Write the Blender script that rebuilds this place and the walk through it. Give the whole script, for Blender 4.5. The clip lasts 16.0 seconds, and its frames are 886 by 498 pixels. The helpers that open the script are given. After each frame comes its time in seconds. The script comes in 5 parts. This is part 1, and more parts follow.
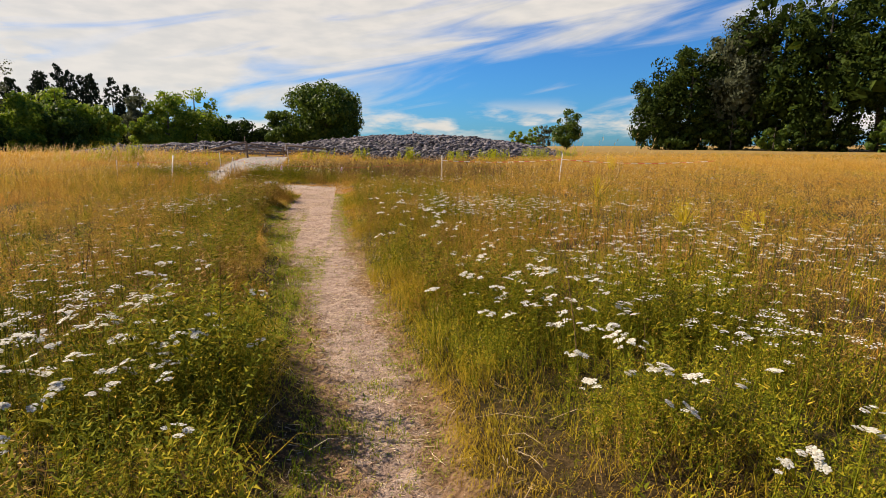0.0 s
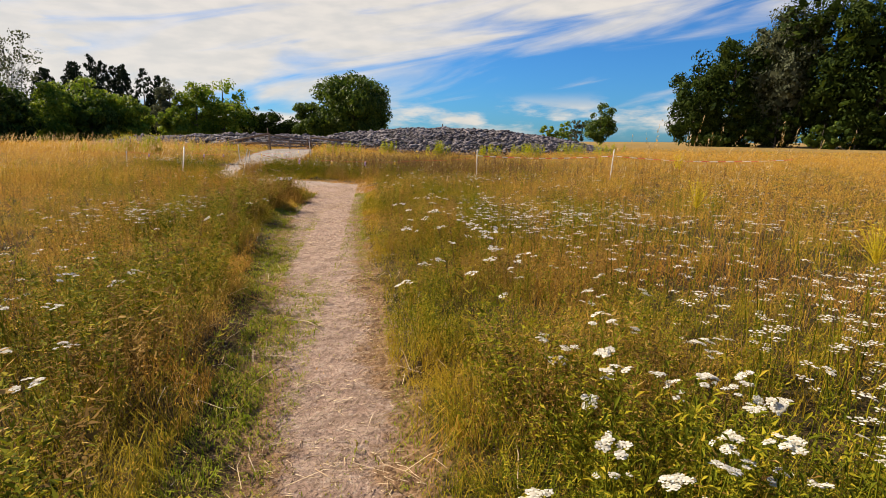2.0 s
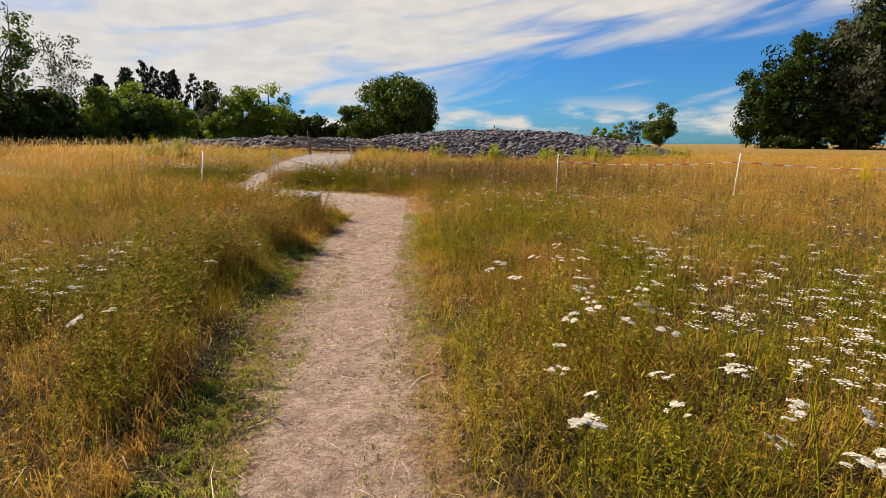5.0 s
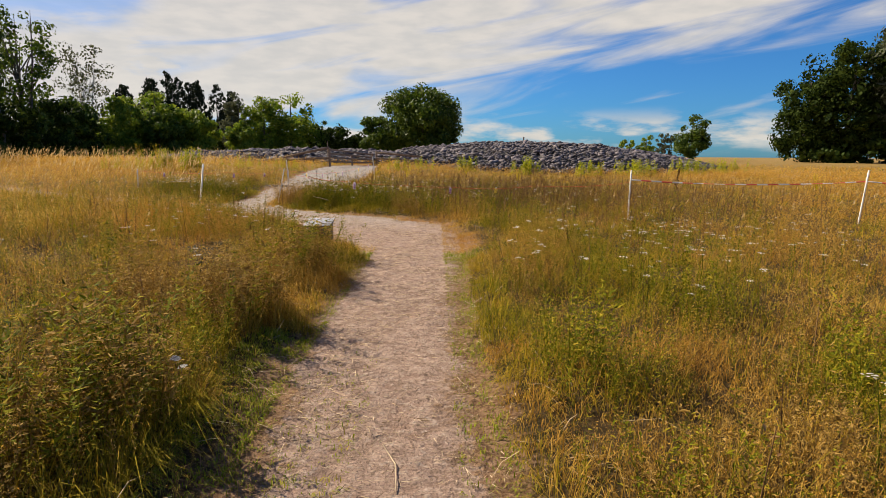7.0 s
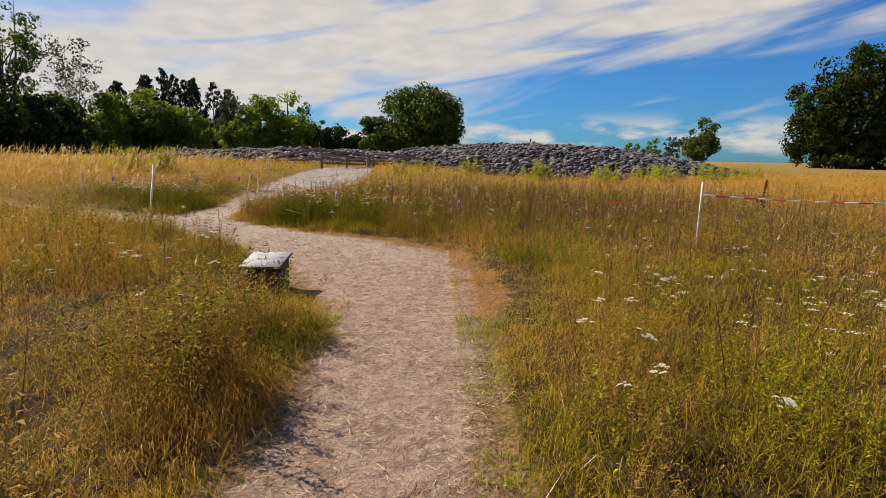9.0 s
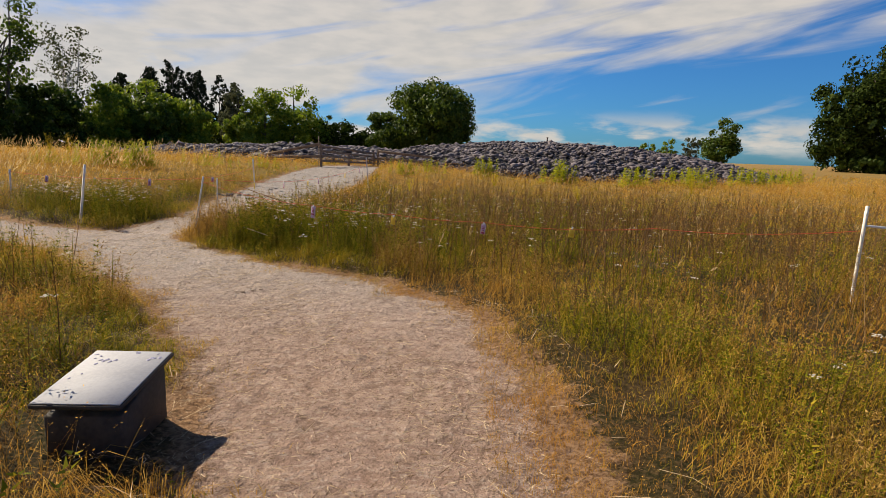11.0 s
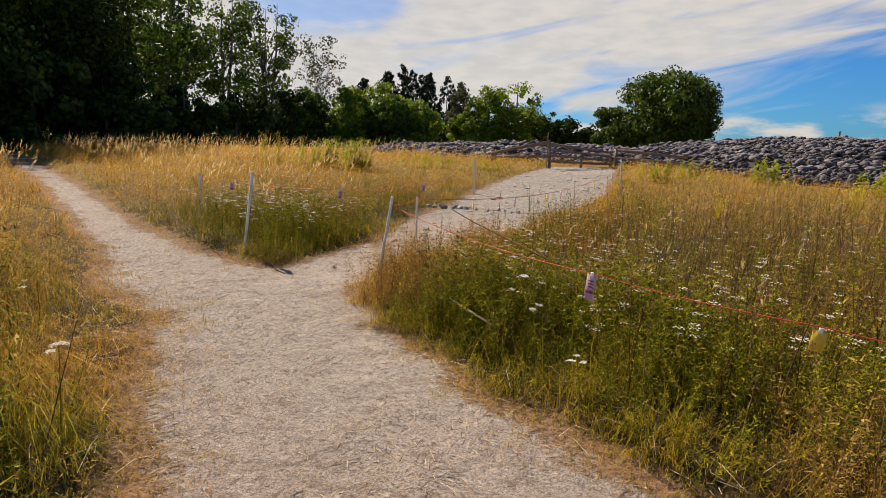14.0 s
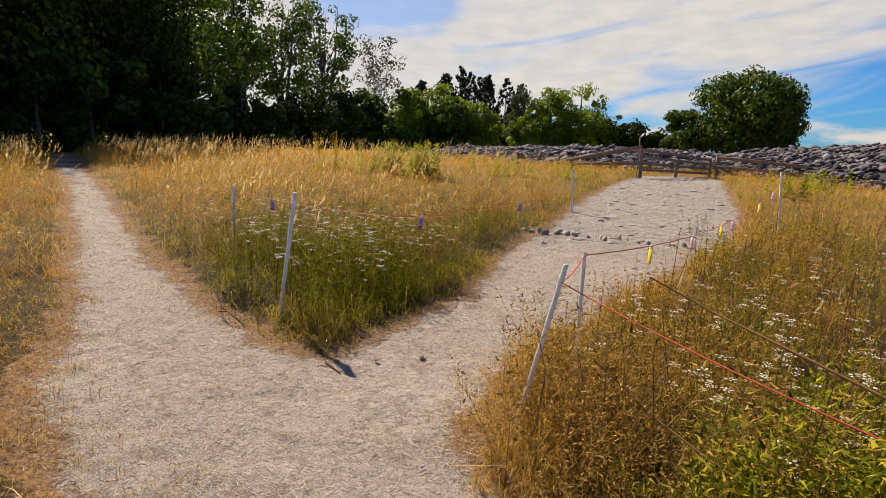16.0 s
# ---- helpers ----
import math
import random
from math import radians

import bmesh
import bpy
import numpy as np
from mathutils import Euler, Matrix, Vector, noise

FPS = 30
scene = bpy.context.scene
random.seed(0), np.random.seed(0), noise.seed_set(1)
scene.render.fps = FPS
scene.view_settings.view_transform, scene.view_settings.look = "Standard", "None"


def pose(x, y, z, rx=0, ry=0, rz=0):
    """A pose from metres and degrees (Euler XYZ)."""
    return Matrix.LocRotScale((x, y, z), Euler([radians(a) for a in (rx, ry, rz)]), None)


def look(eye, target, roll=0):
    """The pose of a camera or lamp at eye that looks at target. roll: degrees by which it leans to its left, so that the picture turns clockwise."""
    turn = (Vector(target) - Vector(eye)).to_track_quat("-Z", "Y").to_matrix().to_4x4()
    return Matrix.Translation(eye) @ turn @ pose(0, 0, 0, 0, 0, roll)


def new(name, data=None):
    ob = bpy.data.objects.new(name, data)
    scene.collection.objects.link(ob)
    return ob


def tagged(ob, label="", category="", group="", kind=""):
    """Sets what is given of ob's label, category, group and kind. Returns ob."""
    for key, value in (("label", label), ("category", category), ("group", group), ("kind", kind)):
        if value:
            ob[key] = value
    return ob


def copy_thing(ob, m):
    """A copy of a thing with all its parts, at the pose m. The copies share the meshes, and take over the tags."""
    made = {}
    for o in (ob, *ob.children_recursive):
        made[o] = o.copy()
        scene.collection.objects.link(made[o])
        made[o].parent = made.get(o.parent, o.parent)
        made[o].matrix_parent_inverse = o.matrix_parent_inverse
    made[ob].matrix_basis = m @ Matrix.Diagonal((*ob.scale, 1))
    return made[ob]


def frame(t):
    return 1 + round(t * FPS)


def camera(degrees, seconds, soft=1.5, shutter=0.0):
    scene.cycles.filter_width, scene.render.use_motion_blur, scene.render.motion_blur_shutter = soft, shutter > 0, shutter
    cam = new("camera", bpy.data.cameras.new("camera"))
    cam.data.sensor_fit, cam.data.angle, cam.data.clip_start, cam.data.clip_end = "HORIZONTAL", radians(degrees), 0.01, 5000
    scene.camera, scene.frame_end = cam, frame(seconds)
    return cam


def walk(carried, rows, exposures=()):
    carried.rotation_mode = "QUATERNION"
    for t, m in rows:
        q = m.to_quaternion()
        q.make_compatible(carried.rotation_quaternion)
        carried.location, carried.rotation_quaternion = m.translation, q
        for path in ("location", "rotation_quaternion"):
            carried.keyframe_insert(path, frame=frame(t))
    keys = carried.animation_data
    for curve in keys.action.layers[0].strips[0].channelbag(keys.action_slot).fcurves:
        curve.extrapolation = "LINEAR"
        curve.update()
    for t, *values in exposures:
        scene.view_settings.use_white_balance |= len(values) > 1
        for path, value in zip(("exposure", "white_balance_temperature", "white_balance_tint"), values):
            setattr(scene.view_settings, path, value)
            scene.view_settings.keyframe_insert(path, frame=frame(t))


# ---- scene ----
cam = camera(76.2, 16.0, 0.85)
PATH = [
    (0, (0.77, -10.338, 1.416), (1.109, -8.4, 1.059), -0.2),
    (0.5, (0.758, -9.803, 1.414), (1.072, -7.86, 1.059), 0.8),
    (1, (0.841, -9.203, 1.389), (1.132, -7.259, 1.018), 0.0),
    (1.5, (0.863, -8.619, 1.39), (1.125, -6.671, 1.024), 0.8),
    (2, (0.925, -7.991, 1.384), (1.173, -6.042, 1.007), 0.4),
    (2.5, (0.896, -7.352, 1.371), (1.124, -5.4, 1.002), 1.1),
    (3, (0.935, -6.717, 1.358), (1.148, -4.766, 0.973), 0.6),
    (3.5, (0.851, -6.054, 1.368), (1.032, -4.099, 0.988), 1.0),
    (4, (0.824, -5.283, 1.324), (0.98, -3.326, 0.941), 0.4),
    (6.5, (0.493, -1.75, 1.42), (0.521, 0.222, 1.089), 0.6),
    (7, (0.401, -0.933, 1.372), (0.424, 1.04, 1.045), 0.4),
    (7.5, (0.27, -0.199, 1.369), (0.289, 1.775, 1.052), 1.0),
    (8, (0.249, 0.585, 1.335), (0.266, 2.56, 1.016), 0.6),
    (8.5, (0.319, 1.378, 1.35), (0.34, 3.352, 1.026), 0.4),
    (9, (0.323, 2.118, 1.409), (0.347, 4.092, 1.087), 1.0),
    (9.2, (0.319, 2.404, 1.421), (0.352, 4.378, 1.103), 1.6),
    (11.5, (0.159, 6.021, 1.477), (0.122, 7.993, 1.143), 1.9),
    (12, (0.072, 6.756, 1.473), (-0.043, 8.723, 1.133), 2.1),
    (12.5, (-0.072, 7.495, 1.495), (-0.335, 9.445, 1.135), 1.7),
    (13, (-0.408, 8.195, 1.525), (-0.867, 10.108, 1.161), 2.1),
    (13.5, (-0.784, 8.887, 1.509), (-1.407, 10.751, 1.138), 1.6),
    (14, (-1.226, 9.528, 1.491), (-1.95, 11.358, 1.131), 1.7),
    (14.5, (-1.704, 10.154, 1.504), (-2.503, 11.95, 1.136), 2.6),
    (15, (-2.171, 10.696, 1.527), (-3.006, 12.476, 1.163), 3.1),
    (15.5, (-2.642, 11.282, 1.52), (-3.531, 13.036, 1.157), 2.2),
    (16, (-3.043, 11.857, 1.512), (-3.932, 13.613, 1.157), 2.2),
]

walk(cam, [(t, look(e, g, r)) for t, e, g, r in PATH], ((0, 1.04), (4, 1.0), (6.5, 0.90), (9, 0.82), (12.5, 0.68), (15, 0.92), (16, 0.92)))

# ---- world, sun, exposure ----
SUN_AZ, SUN_EL = radians(-57.5), radians(39)
SUN_DIR = Vector((math.sin(SUN_AZ) * math.cos(SUN_EL), math.cos(SUN_AZ) * math.cos(SUN_EL), math.sin(SUN_EL)))
sun = new("sun", bpy.data.lights.new("sun", "SUN"))
sun.data.energy, sun.data.angle, sun.data.color = 5.0, radians(0.6), (1.0, 0.865, 0.66)
sun.matrix_world = look(SUN_DIR * 60, (0, 0, 0))


def link(tree, a, b):
    tree.links.new(a, b)


def node(tree, kind, **values):
    n = tree.nodes.new(kind)
    for k, v in values.items():
        if k in n.inputs:
            n.inputs[k].default_value = v
    return n


def op(tree, what, a, b=None, c=None, clamp=False):
    n = tree.nodes.new("ShaderNodeMath")
    n.operation, n.use_clamp = what, clamp
    for i, v in enumerate((a, b, c)):
        if v is None:
            continue
        if isinstance(v, (int, float)):
            n.inputs[i].default_value = v
        else:
            tree.links.new(v, n.inputs[i])
    return n.outputs[0]


def step(tree, v, lo, hi):
    n = tree.nodes.new("ShaderNodeMapRange")
    n.interpolation_type = "SMOOTHSTEP"
    n.inputs[1].default_value, n.inputs[2].default_value = lo, hi
    tree.links.new(v, n.inputs[0])
    return n.outputs[0]


def blend(tree, fac, a, b, how="MIX"):
    n = tree.nodes.new("ShaderNodeMix")
    n.data_type, n.blend_type = "RGBA", how
    for i, v in ((0, fac), (6, a), (7, b)):
        if isinstance(v, (int, float)):
            n.inputs[i].default_value = v
        elif isinstance(v, tuple):
            n.inputs[i].default_value = (*v, 1)
        else:
            tree.links.new(v, n.inputs[i])
    return n.outputs[2]


def make_world():
    world = bpy.data.worlds.new("sky")
    scene.world = world
    world.use_nodes = True
    t = world.node_tree
    t.nodes.clear()
    sky = t.nodes.new("ShaderNodeTexSky")
    sky.sky_type, sky.sun_disc = "NISHITA", False
    sky.sun_elevation, sky.sun_rotation = SUN_EL, SUN_AZ % (2 * math.pi)
    sky.air_density, sky.dust_density, sky.ozone_density = 1.0, 0.4, 2.5
    tc = t.nodes.new("ShaderNodeTexCoord")
    xyz = t.nodes.new("ShaderNodeSeparateXYZ")
    link(t, tc.outputs["Generated"], xyz.inputs[0])
    x, y, z = xyz.outputs
    az = op(t, "ARCTAN2", x, y)
    el = op(t, "ARCSINE", z)
    # wind-drawn cirrus: long streaks that climb to the right
    v = op(t, "SUBTRACT", op(t, "MULTIPLY", el, 10.5), op(t, "MULTIPLY", az, 1.7))
    cv = t.nodes.new("ShaderNodeCombineXYZ")
    link(t, op(t, "MULTIPLY", az, 1.7), cv.inputs[0])
    link(t, v, cv.inputs[1])
    n1 = node(t, "ShaderNodeTexNoise", Scale=1.9, Detail=8.0, Roughness=0.50, Distortion=0.6)
    link(t, cv.outputs[0], n1.inputs["Vector"])
    # the sheet's lower edge climbs away from the sun
    edge = op(t, "SUBTRACT", el, op(t, "ADD", op(t, "MULTIPLY", az, 0.21), 0.082))
    dens = op(t, "ADD", n1.outputs[0], op(t, "MULTIPLY", op(t, "MINIMUM", edge, 0.10), 2.1))
    # closed near the horizon, thinned towards the unseen zenith to weaken the fill light
    dens = op(t, "SUBTRACT", dens, op(t, "MULTIPLY", op(t, "MAXIMUM", op(t, "SUBTRACT", el, 0.33), 0.0), 0.9))
    # a blue opening beside the tall cloud bank
    ga = op(t, "POWER", op(t, "DIVIDE", op(t, "ADD", az, 0.58), 0.13), 2.0)
    ge = op(t, "POWER", op(t, "DIVIDE", op(t, "SUBTRACT", el, 0.235), 0.06), 2.0)
    opening = op(t, "EXPONENT", op(t, "MULTIPLY", op(t, "ADD", ga, ge), -1.0))
    cirrus = step(t, dens, 0.40, 0.70)
    # low heaped clouds above the horizon
    c2 = t.nodes.new("ShaderNodeCombineXYZ")
    link(t, op(t, "MULTIPLY", az, 5.0), c2.inputs[0])
    link(t, op(t, "MULTIPLY", el, 17.0), c2.inputs[1])
    n2 = node(t, "ShaderNodeTexNoise", Scale=1.3, Detail=8.0, Roughness=0.55)
    link(t, c2.outputs[0], n2.inputs["Vector"])
    band = op(t, "MULTIPLY", step(t, el, 0.0, 0.03), op(t, "SUBTRACT", 1.0, step(t, el, 0.040, 0.085)))
    heap = op(t, "MULTIPLY", step(t, n2.outputs[0], 0.44, 0.60), band)
    # one tall bright cloud bank beyond the left trees
    du = op(t, "MULTIPLY", op(t, "ADD", az, 0.66), 1.0)
    far = op(t, "ADD", op(t, "MULTIPLY", du, du), op(t, "MULTIPLY", op(t, "POWER", op(t, "SUBTRACT", el, 0.10), 2.0), 2.2))
    bank = step(t, op(t, "SUBTRACT", op(t, "MULTIPLY", n2.outputs[0], 0.22), far), 0.02, 0.07)
    body = op(t, "MAXIMUM", op(t, "MAXIMUM", cirrus, heap), bank, clamp=True)
    ragged = op(t, "MULTIPLY", opening, op(t, "ADD", op(t, "MULTIPLY", n2.outputs[0], 1.6), -0.1))
    body = op(t, "MULTIPLY", body, op(t, "SUBTRACT", 0.93, op(t, "MULTIPLY", step(t, ragged, 0.12, 0.42), 0.5)))
    shade = node(t, "ShaderNodeTexNoise", Scale=3.5, Detail=5.0)
    link(t, c2.outputs[0], shade.inputs["Vector"])
    white = blend(t, step(t, shade.outputs[0], 0.3, 0.7), (7.0, 6.6, 6.0), (8.2, 7.5, 6.6))
    blue = blend(t, 1.0, sky.outputs[0], (0.25, 0.66, 1.16), "MULTIPLY")
    bg = t.nodes.new("ShaderNodeBackground")
    bg.inputs[1].default_value = 0.052
    link(t, blend(t, body, blue, white), bg.inputs[0])
    out = t.nodes.new("ShaderNodeOutputWorld")
    link(t, bg.outputs[0], out.inputs[0])


make_world()


# ---- materials ----
def material(name):
    m = bpy.data.materials.new(name)
    m.use_nodes = True
    t = m.node_tree
    t.nodes.clear()
    return m, t


def finish(t, shader, height=None, strength=0.3, distance=0.02, bsdf=None):
    if height is not None:
        b = node(t, "ShaderNodeBump", Strength=strength, Distance=distance)
        link(t, height, b.inputs["Height"])
        link(t, b.outputs[0], bsdf.inputs["Normal"])
    out = t.nodes.new("ShaderNodeOutputMaterial")
    link(t, shader, out.inputs[0])


def noise_at(t, scale, detail=5.0, rough=0.55, coord="Object"):
    tc = t.nodes.new("ShaderNodeTexCoord")
    n = node(t, "ShaderNodeTexNoise", Scale=scale, Detail=detail, Roughness=rough)
    link(t, tc.outputs[coord], n.inputs["Vector"])
    return n.outputs[0]


def ramp(t, v, stops):
    n = t.nodes.new("ShaderNodeValToRGB")
    e = n.color_ramp.elements
    while len(e) < len(stops):
        e.new(0.5)
    for k, (p, c) in zip(e, stops):
        k.position, k.color = p, (*c, 1)
    link(t, v, n.inputs[0])
    return n.outputs[0]


def plant(name, stops, thin=0.4, patch=None, scale=0.6, rough=0.75, gloss=0.04):
    """Leaves and straw: one tint per island, some light passes through; patch: a second tint that comes in drifts."""
    m, t = material(name)
    g = t.nodes.new("ShaderNodeNewGeometry")
    col = ramp(t, g.outputs["Random Per Island"], stops)
    if patch:
        col = blend(t, op(t, "MULTIPLY", step(t, noise_at(t, scale, 3.0), 0.42, 0.62), 0.75), col, patch)
    b = node(t, "ShaderNodeBsdfPrincipled", Roughness=rough)
    b.inputs["Specular IOR Level"].default_value = gloss
    link(t, col, b.inputs["Base Color"])
    tr = t.nodes.new("ShaderNodeBsdfTranslucent")
    link(t, blend(t, 0.5, col, (1.0, 0.95, 0.55), "MULTIPLY"), tr.inputs[0])
    mx = t.nodes.new("ShaderNodeMixShader")
    mx.inputs[0].default_value = thin
    link(t, b.outputs[0], mx.inputs[1])
    link(t, tr.outputs[0], mx.inputs[2])
    finish(t, mx.outputs[0])
    return m


def solid(name, a, b, scale, rough=0.8, bump=0.4, dist=0.01, metal=0.0, fine=None, coord="Object", per_object=0.0, per_island=0.0):
    """A dull surface with two scales of variation."""
    m, t = material(name)
    n = noise_at(t, scale, 6.0, 0.6, coord)
    f = noise_at(t, fine or scale * 9, 4.0, 0.6, coord)
    mixed = op(t, "ADD", op(t, "MULTIPLY", n, 0.65), op(t, "MULTIPLY", f, 0.35))
    col = blend(t, step(t, mixed, 0.36, 0.64), a, b)
    for amount, kind, socket in ((per_object, "ShaderNodeObjectInfo", "Random"), (per_island, "ShaderNodeNewGeometry", "Random Per Island")):
        if amount:
            g = t.nodes.new(kind)
            k = op(t, "ADD", op(t, "MULTIPLY", g.outputs[socket], 2 * amount), 1 - amount)
            hs = node(t, "ShaderNodeHueSaturation")
            link(t, k, hs.inputs["Value"])
            link(t, col, hs.inputs["Color"])
            col = hs.outputs[0]
    bs = node(t, "ShaderNodeBsdfPrincipled", Roughness=rough, Metallic=metal)
    link(t, col, bs.inputs["Base Color"])
    finish(t, bs.outputs[0], mixed, bump, dist, bs)
    return m


def clay_colour(t):
    """Trodden dry clay with trampled straw: pinkish grey, bare smooth patches and matted fibres. Returns colour and height."""
    big, mid, fine = noise_at(t, 0.55, 4.0), noise_at(t, 7.5, 8.0, 0.68), noise_at(t, 85.0, 4.0, 0.75)
    tc = t.nodes.new("ShaderNodeTexCoord")
    fibres = []
    for turn, scale in ((0.4, 1.0), (1.5, 1.3), (2.6, 0.8)):
        mp = t.nodes.new("ShaderNodeMapping")
        mp.inputs["Rotation"].default_value = (0, 0, turn)
        mp.inputs["Scale"].default_value = (9 * scale, 75 * scale, 20)
        link(t, tc.outputs["Object"], mp.inputs[0])
        n = node(t, "ShaderNodeTexNoise", Scale=1.6, Detail=3.0, Roughness=0.6)
        link(t, mp.outputs[0], n.inputs["Vector"])
        fibres.append(n.outputs[0])
    fib = op(t, "MAXIMUM", op(t, "MAXIMUM", fibres[0], fibres[1]), fibres[2])
    strawy = step(t, op(t, "ADD", op(t, "MULTIPLY", big, 0.5), op(t, "MULTIPLY", mid, 0.5)), 0.40, 0.56)
    col = blend(t, step(t, mid, 0.35, 0.65), (0.285, 0.187, 0.142), (0.425, 0.298, 0.232))
    col = blend(t, op(t, "MULTIPLY", step(t, fib, 0.56, 0.70), strawy), col, (0.52, 0.385, 0.275))
    col = blend(t, op(t, "MULTIPLY", step(t, fine, 0.52, 0.64), 0.65), col, (0.11, 0.072, 0.048))
    # the clay turns paler and greyer where the paths meet
    sep = t.nodes.new("ShaderNodeSeparateXYZ")
    link(t, tc.outputs["Object"], sep.inputs[0])
    pale = op(t, "MULTIPLY", step(t, op(t, "ADD", sep.outputs[1], op(t, "MULTIPLY", mid, 2.0)), 9.5, 14.0), 0.92)
    col = blend(t, pale, col, blend(t, step(t, fine, 0.40, 0.62), (0.45, 0.395, 0.355), (0.25, 0.205, 0.175)))
    grey = op(t, "MULTIPLY", step(t, op(t, "ADD", sep.outputs[1], op(t, "MULTIPLY", mid, 2.0)), 20.0, 22.0), 0.8)
    col = blend(t, grey, col, blend(t, step(t, mid, 0.35, 0.65), (0.21, 0.185, 0.165), (0.37, 0.335, 0.305)))
    crumbs, trod = noise_at(t, 26.0, 5.0, 0.7), noise_at(t, 5.0, 4.0, 0.6)
    col = blend(t, op(t, "MULTIPLY", step(t, crumbs, 0.54, 0.64), 0.55), col, (0.13, 0.088, 0.062))
    col = blend(t, op(t, "MULTIPLY", step(t, trod, 0.54, 0.62), 0.28), col, (0.17, 0.115, 0.082))
    col = blend(t, op(t, "MULTIPLY", step(t, crumbs, 0.46, 0.36), 0.45), col, (0.56, 0.46, 0.38))
    h = op(t, "ADD", op(t, "MULTIPLY", fib, strawy), op(t, "ADD", op(t, "MULTIPLY", mid, 0.9), op(t, "MULTIPLY", fine, 0.6)))
    return col, h


def worn_mask(t, lo, hi):
    """Where feet have worn the sward away; the rim is broken by two sizes of tufts."""
    at = t.nodes.new("ShaderNodeAttribute")
    at.attribute_name = "trodden"
    rough = op(t, "ADD", op(t, "MULTIPLY", noise_at(t, 3.2, 5.0, 0.6), 0.55), op(t, "MULTIPLY", noise_at(t, 22.0, 4.0, 0.65), 0.45))
    return step(t, op(t, "ADD", at.outputs["Fac"], op(t, "MULTIPLY", op(t, "SUBTRACT", rough, 0.5), 1.5)), lo, hi)


def ground_material(name):
    """Meadow soil with litter, moss and dead straw, that passes into trodden clay where people walk."""
    m, t = material(name)
    big, mid, fine = noise_at(t, 0.35, 4.0), noise_at(t, 2.6, 5.0), noise_at(t, 34.0, 5.0, 0.65)
    col = blend(t, step(t, big, 0.40, 0.60), (0.045, 0.028, 0.010), (0.026, 0.026, 0.006))
    col = blend(t, step(t, mid, 0.45, 0.65), col, (0.055, 0.034, 0.013))
    col = blend(t, step(t, fine, 0.42, 0.66), col, (0.11, 0.07, 0.028))
    tc = t.nodes.new("ShaderNodeTexCoord")
    far = t.nodes.new("ShaderNodeVectorMath")
    far.operation = "LENGTH"
    link(t, tc.outputs["Object"], far.inputs[0])
    hay = blend(t, step(t, noise_at(t, 0.9, 7.0, 0.7), 0.35, 0.65), (0.29, 0.178, 0.055), (0.19, 0.13, 0.042))
    col = blend(t, step(t, far.outputs["Value"], 15.0, 36.0), col, hay)
    rim = blend(t, step(t, fine, 0.38, 0.62), (0.17, 0.095, 0.048), (0.33, 0.20, 0.11))
    col = blend(t, worn_mask(t, 0.20, 0.42), col, rim)
    clay, h = clay_colour(t)
    worn = worn_mask(t, 0.58, 0.86)
    col = blend(t, worn, col, clay)
    b = node(t, "ShaderNodeBsdfPrincipled", Roughness=0.95)
    b.inputs["Specular IOR Level"].default_value = 0.12
    link(t, col, b.inputs["Base Color"])
    finish(t, b.outputs[0], op(t, "ADD", h, op(t, "MULTIPLY", op(t, "SUBTRACT", 1.0, worn), op(t, "ADD", mid, fine))), 0.95, 0.026, b)
    return m


SOIL, CLAY = ground_material("meadow_soil"), ground_material("trodden_clay")
GREEN = plant("green_blades", ((0.0, (0.070, 0.080, 0.004)), (0.4, (0.18, 0.170, 0.009)), (0.75, (0.35, 0.265, 0.015)), (1.0, (0.50, 0.32, 0.035))), 0.22, (0.40, 0.255, 0.022), 0.5)
TURF = plant("mown_turf", ((0.0, (0.13, 0.19, 0.010)), (0.55, (0.27, 0.29, 0.020)), (1.0, (0.38, 0.265, 0.075))), 0.25)
GOLD = plant("golden_stems", ((0.0, (0.20, 0.105, 0.014)), (0.4, (0.41, 0.235, 0.034)), (1.0, (0.60, 0.39, 0.09))), 0.30, (0.40, 0.185, 0.028), 0.35)
PANICLE = plant("bent_grass_panicles", ((0.0, (0.52, 0.265, 0.04)), (0.6, (0.68, 0.385, 0.075)), (1.0, (0.78, 0.51, 0.16))), 0.55)
PLUME = plant("pale_plumes", ((0.0, (0.42, 0.27, 0.11)), (1.0, (0.66, 0.50, 0.28))), 0.45)
STRAW = plant("loose_straw", ((0.0, (0.46, 0.33, 0.19)), (0.65, (0.66, 0.52, 0.35)), (0.8, (0.20, 0.125, 0.065)), (1.0, (0.12, 0.075, 0.04))), 0.1)
HERB = plant("herb_leaves", ((0.0, (0.050, 0.062, 0.004)), (0.5, (0.15, 0.160, 0.009)), (0.85, (0.30, 0.255, 0.014)), (1.0, (0.42, 0.30, 0.03))), 0.24)
DRY = plant("withered_herbs", ((0.0, (0.11, 0.060, 0.014)), (0.5, (0.25, 0.145, 0.034)), (1.0, (0.42, 0.27, 0.08))), 0.25)
STALK = plant("brown_stalks", ((0.0, (0.10, 0.055, 0.025)), (0.6, (0.19, 0.105, 0.045)), (1.0, (0.30, 0.19, 0.09))), 0.15)
PETAL = plant("white_umbels", ((0.0, (0.38, 0.34, 0.26)), (0.5, (0.56, 0.52, 0.44)), (1.0, (0.74, 0.71, 0.64))), 0.3)
YELLOW = plant("yellow_florets", ((0.0, (0.62, 0.46, 0.02)), (1.0, (0.82, 0.66, 0.04))), 0.3)
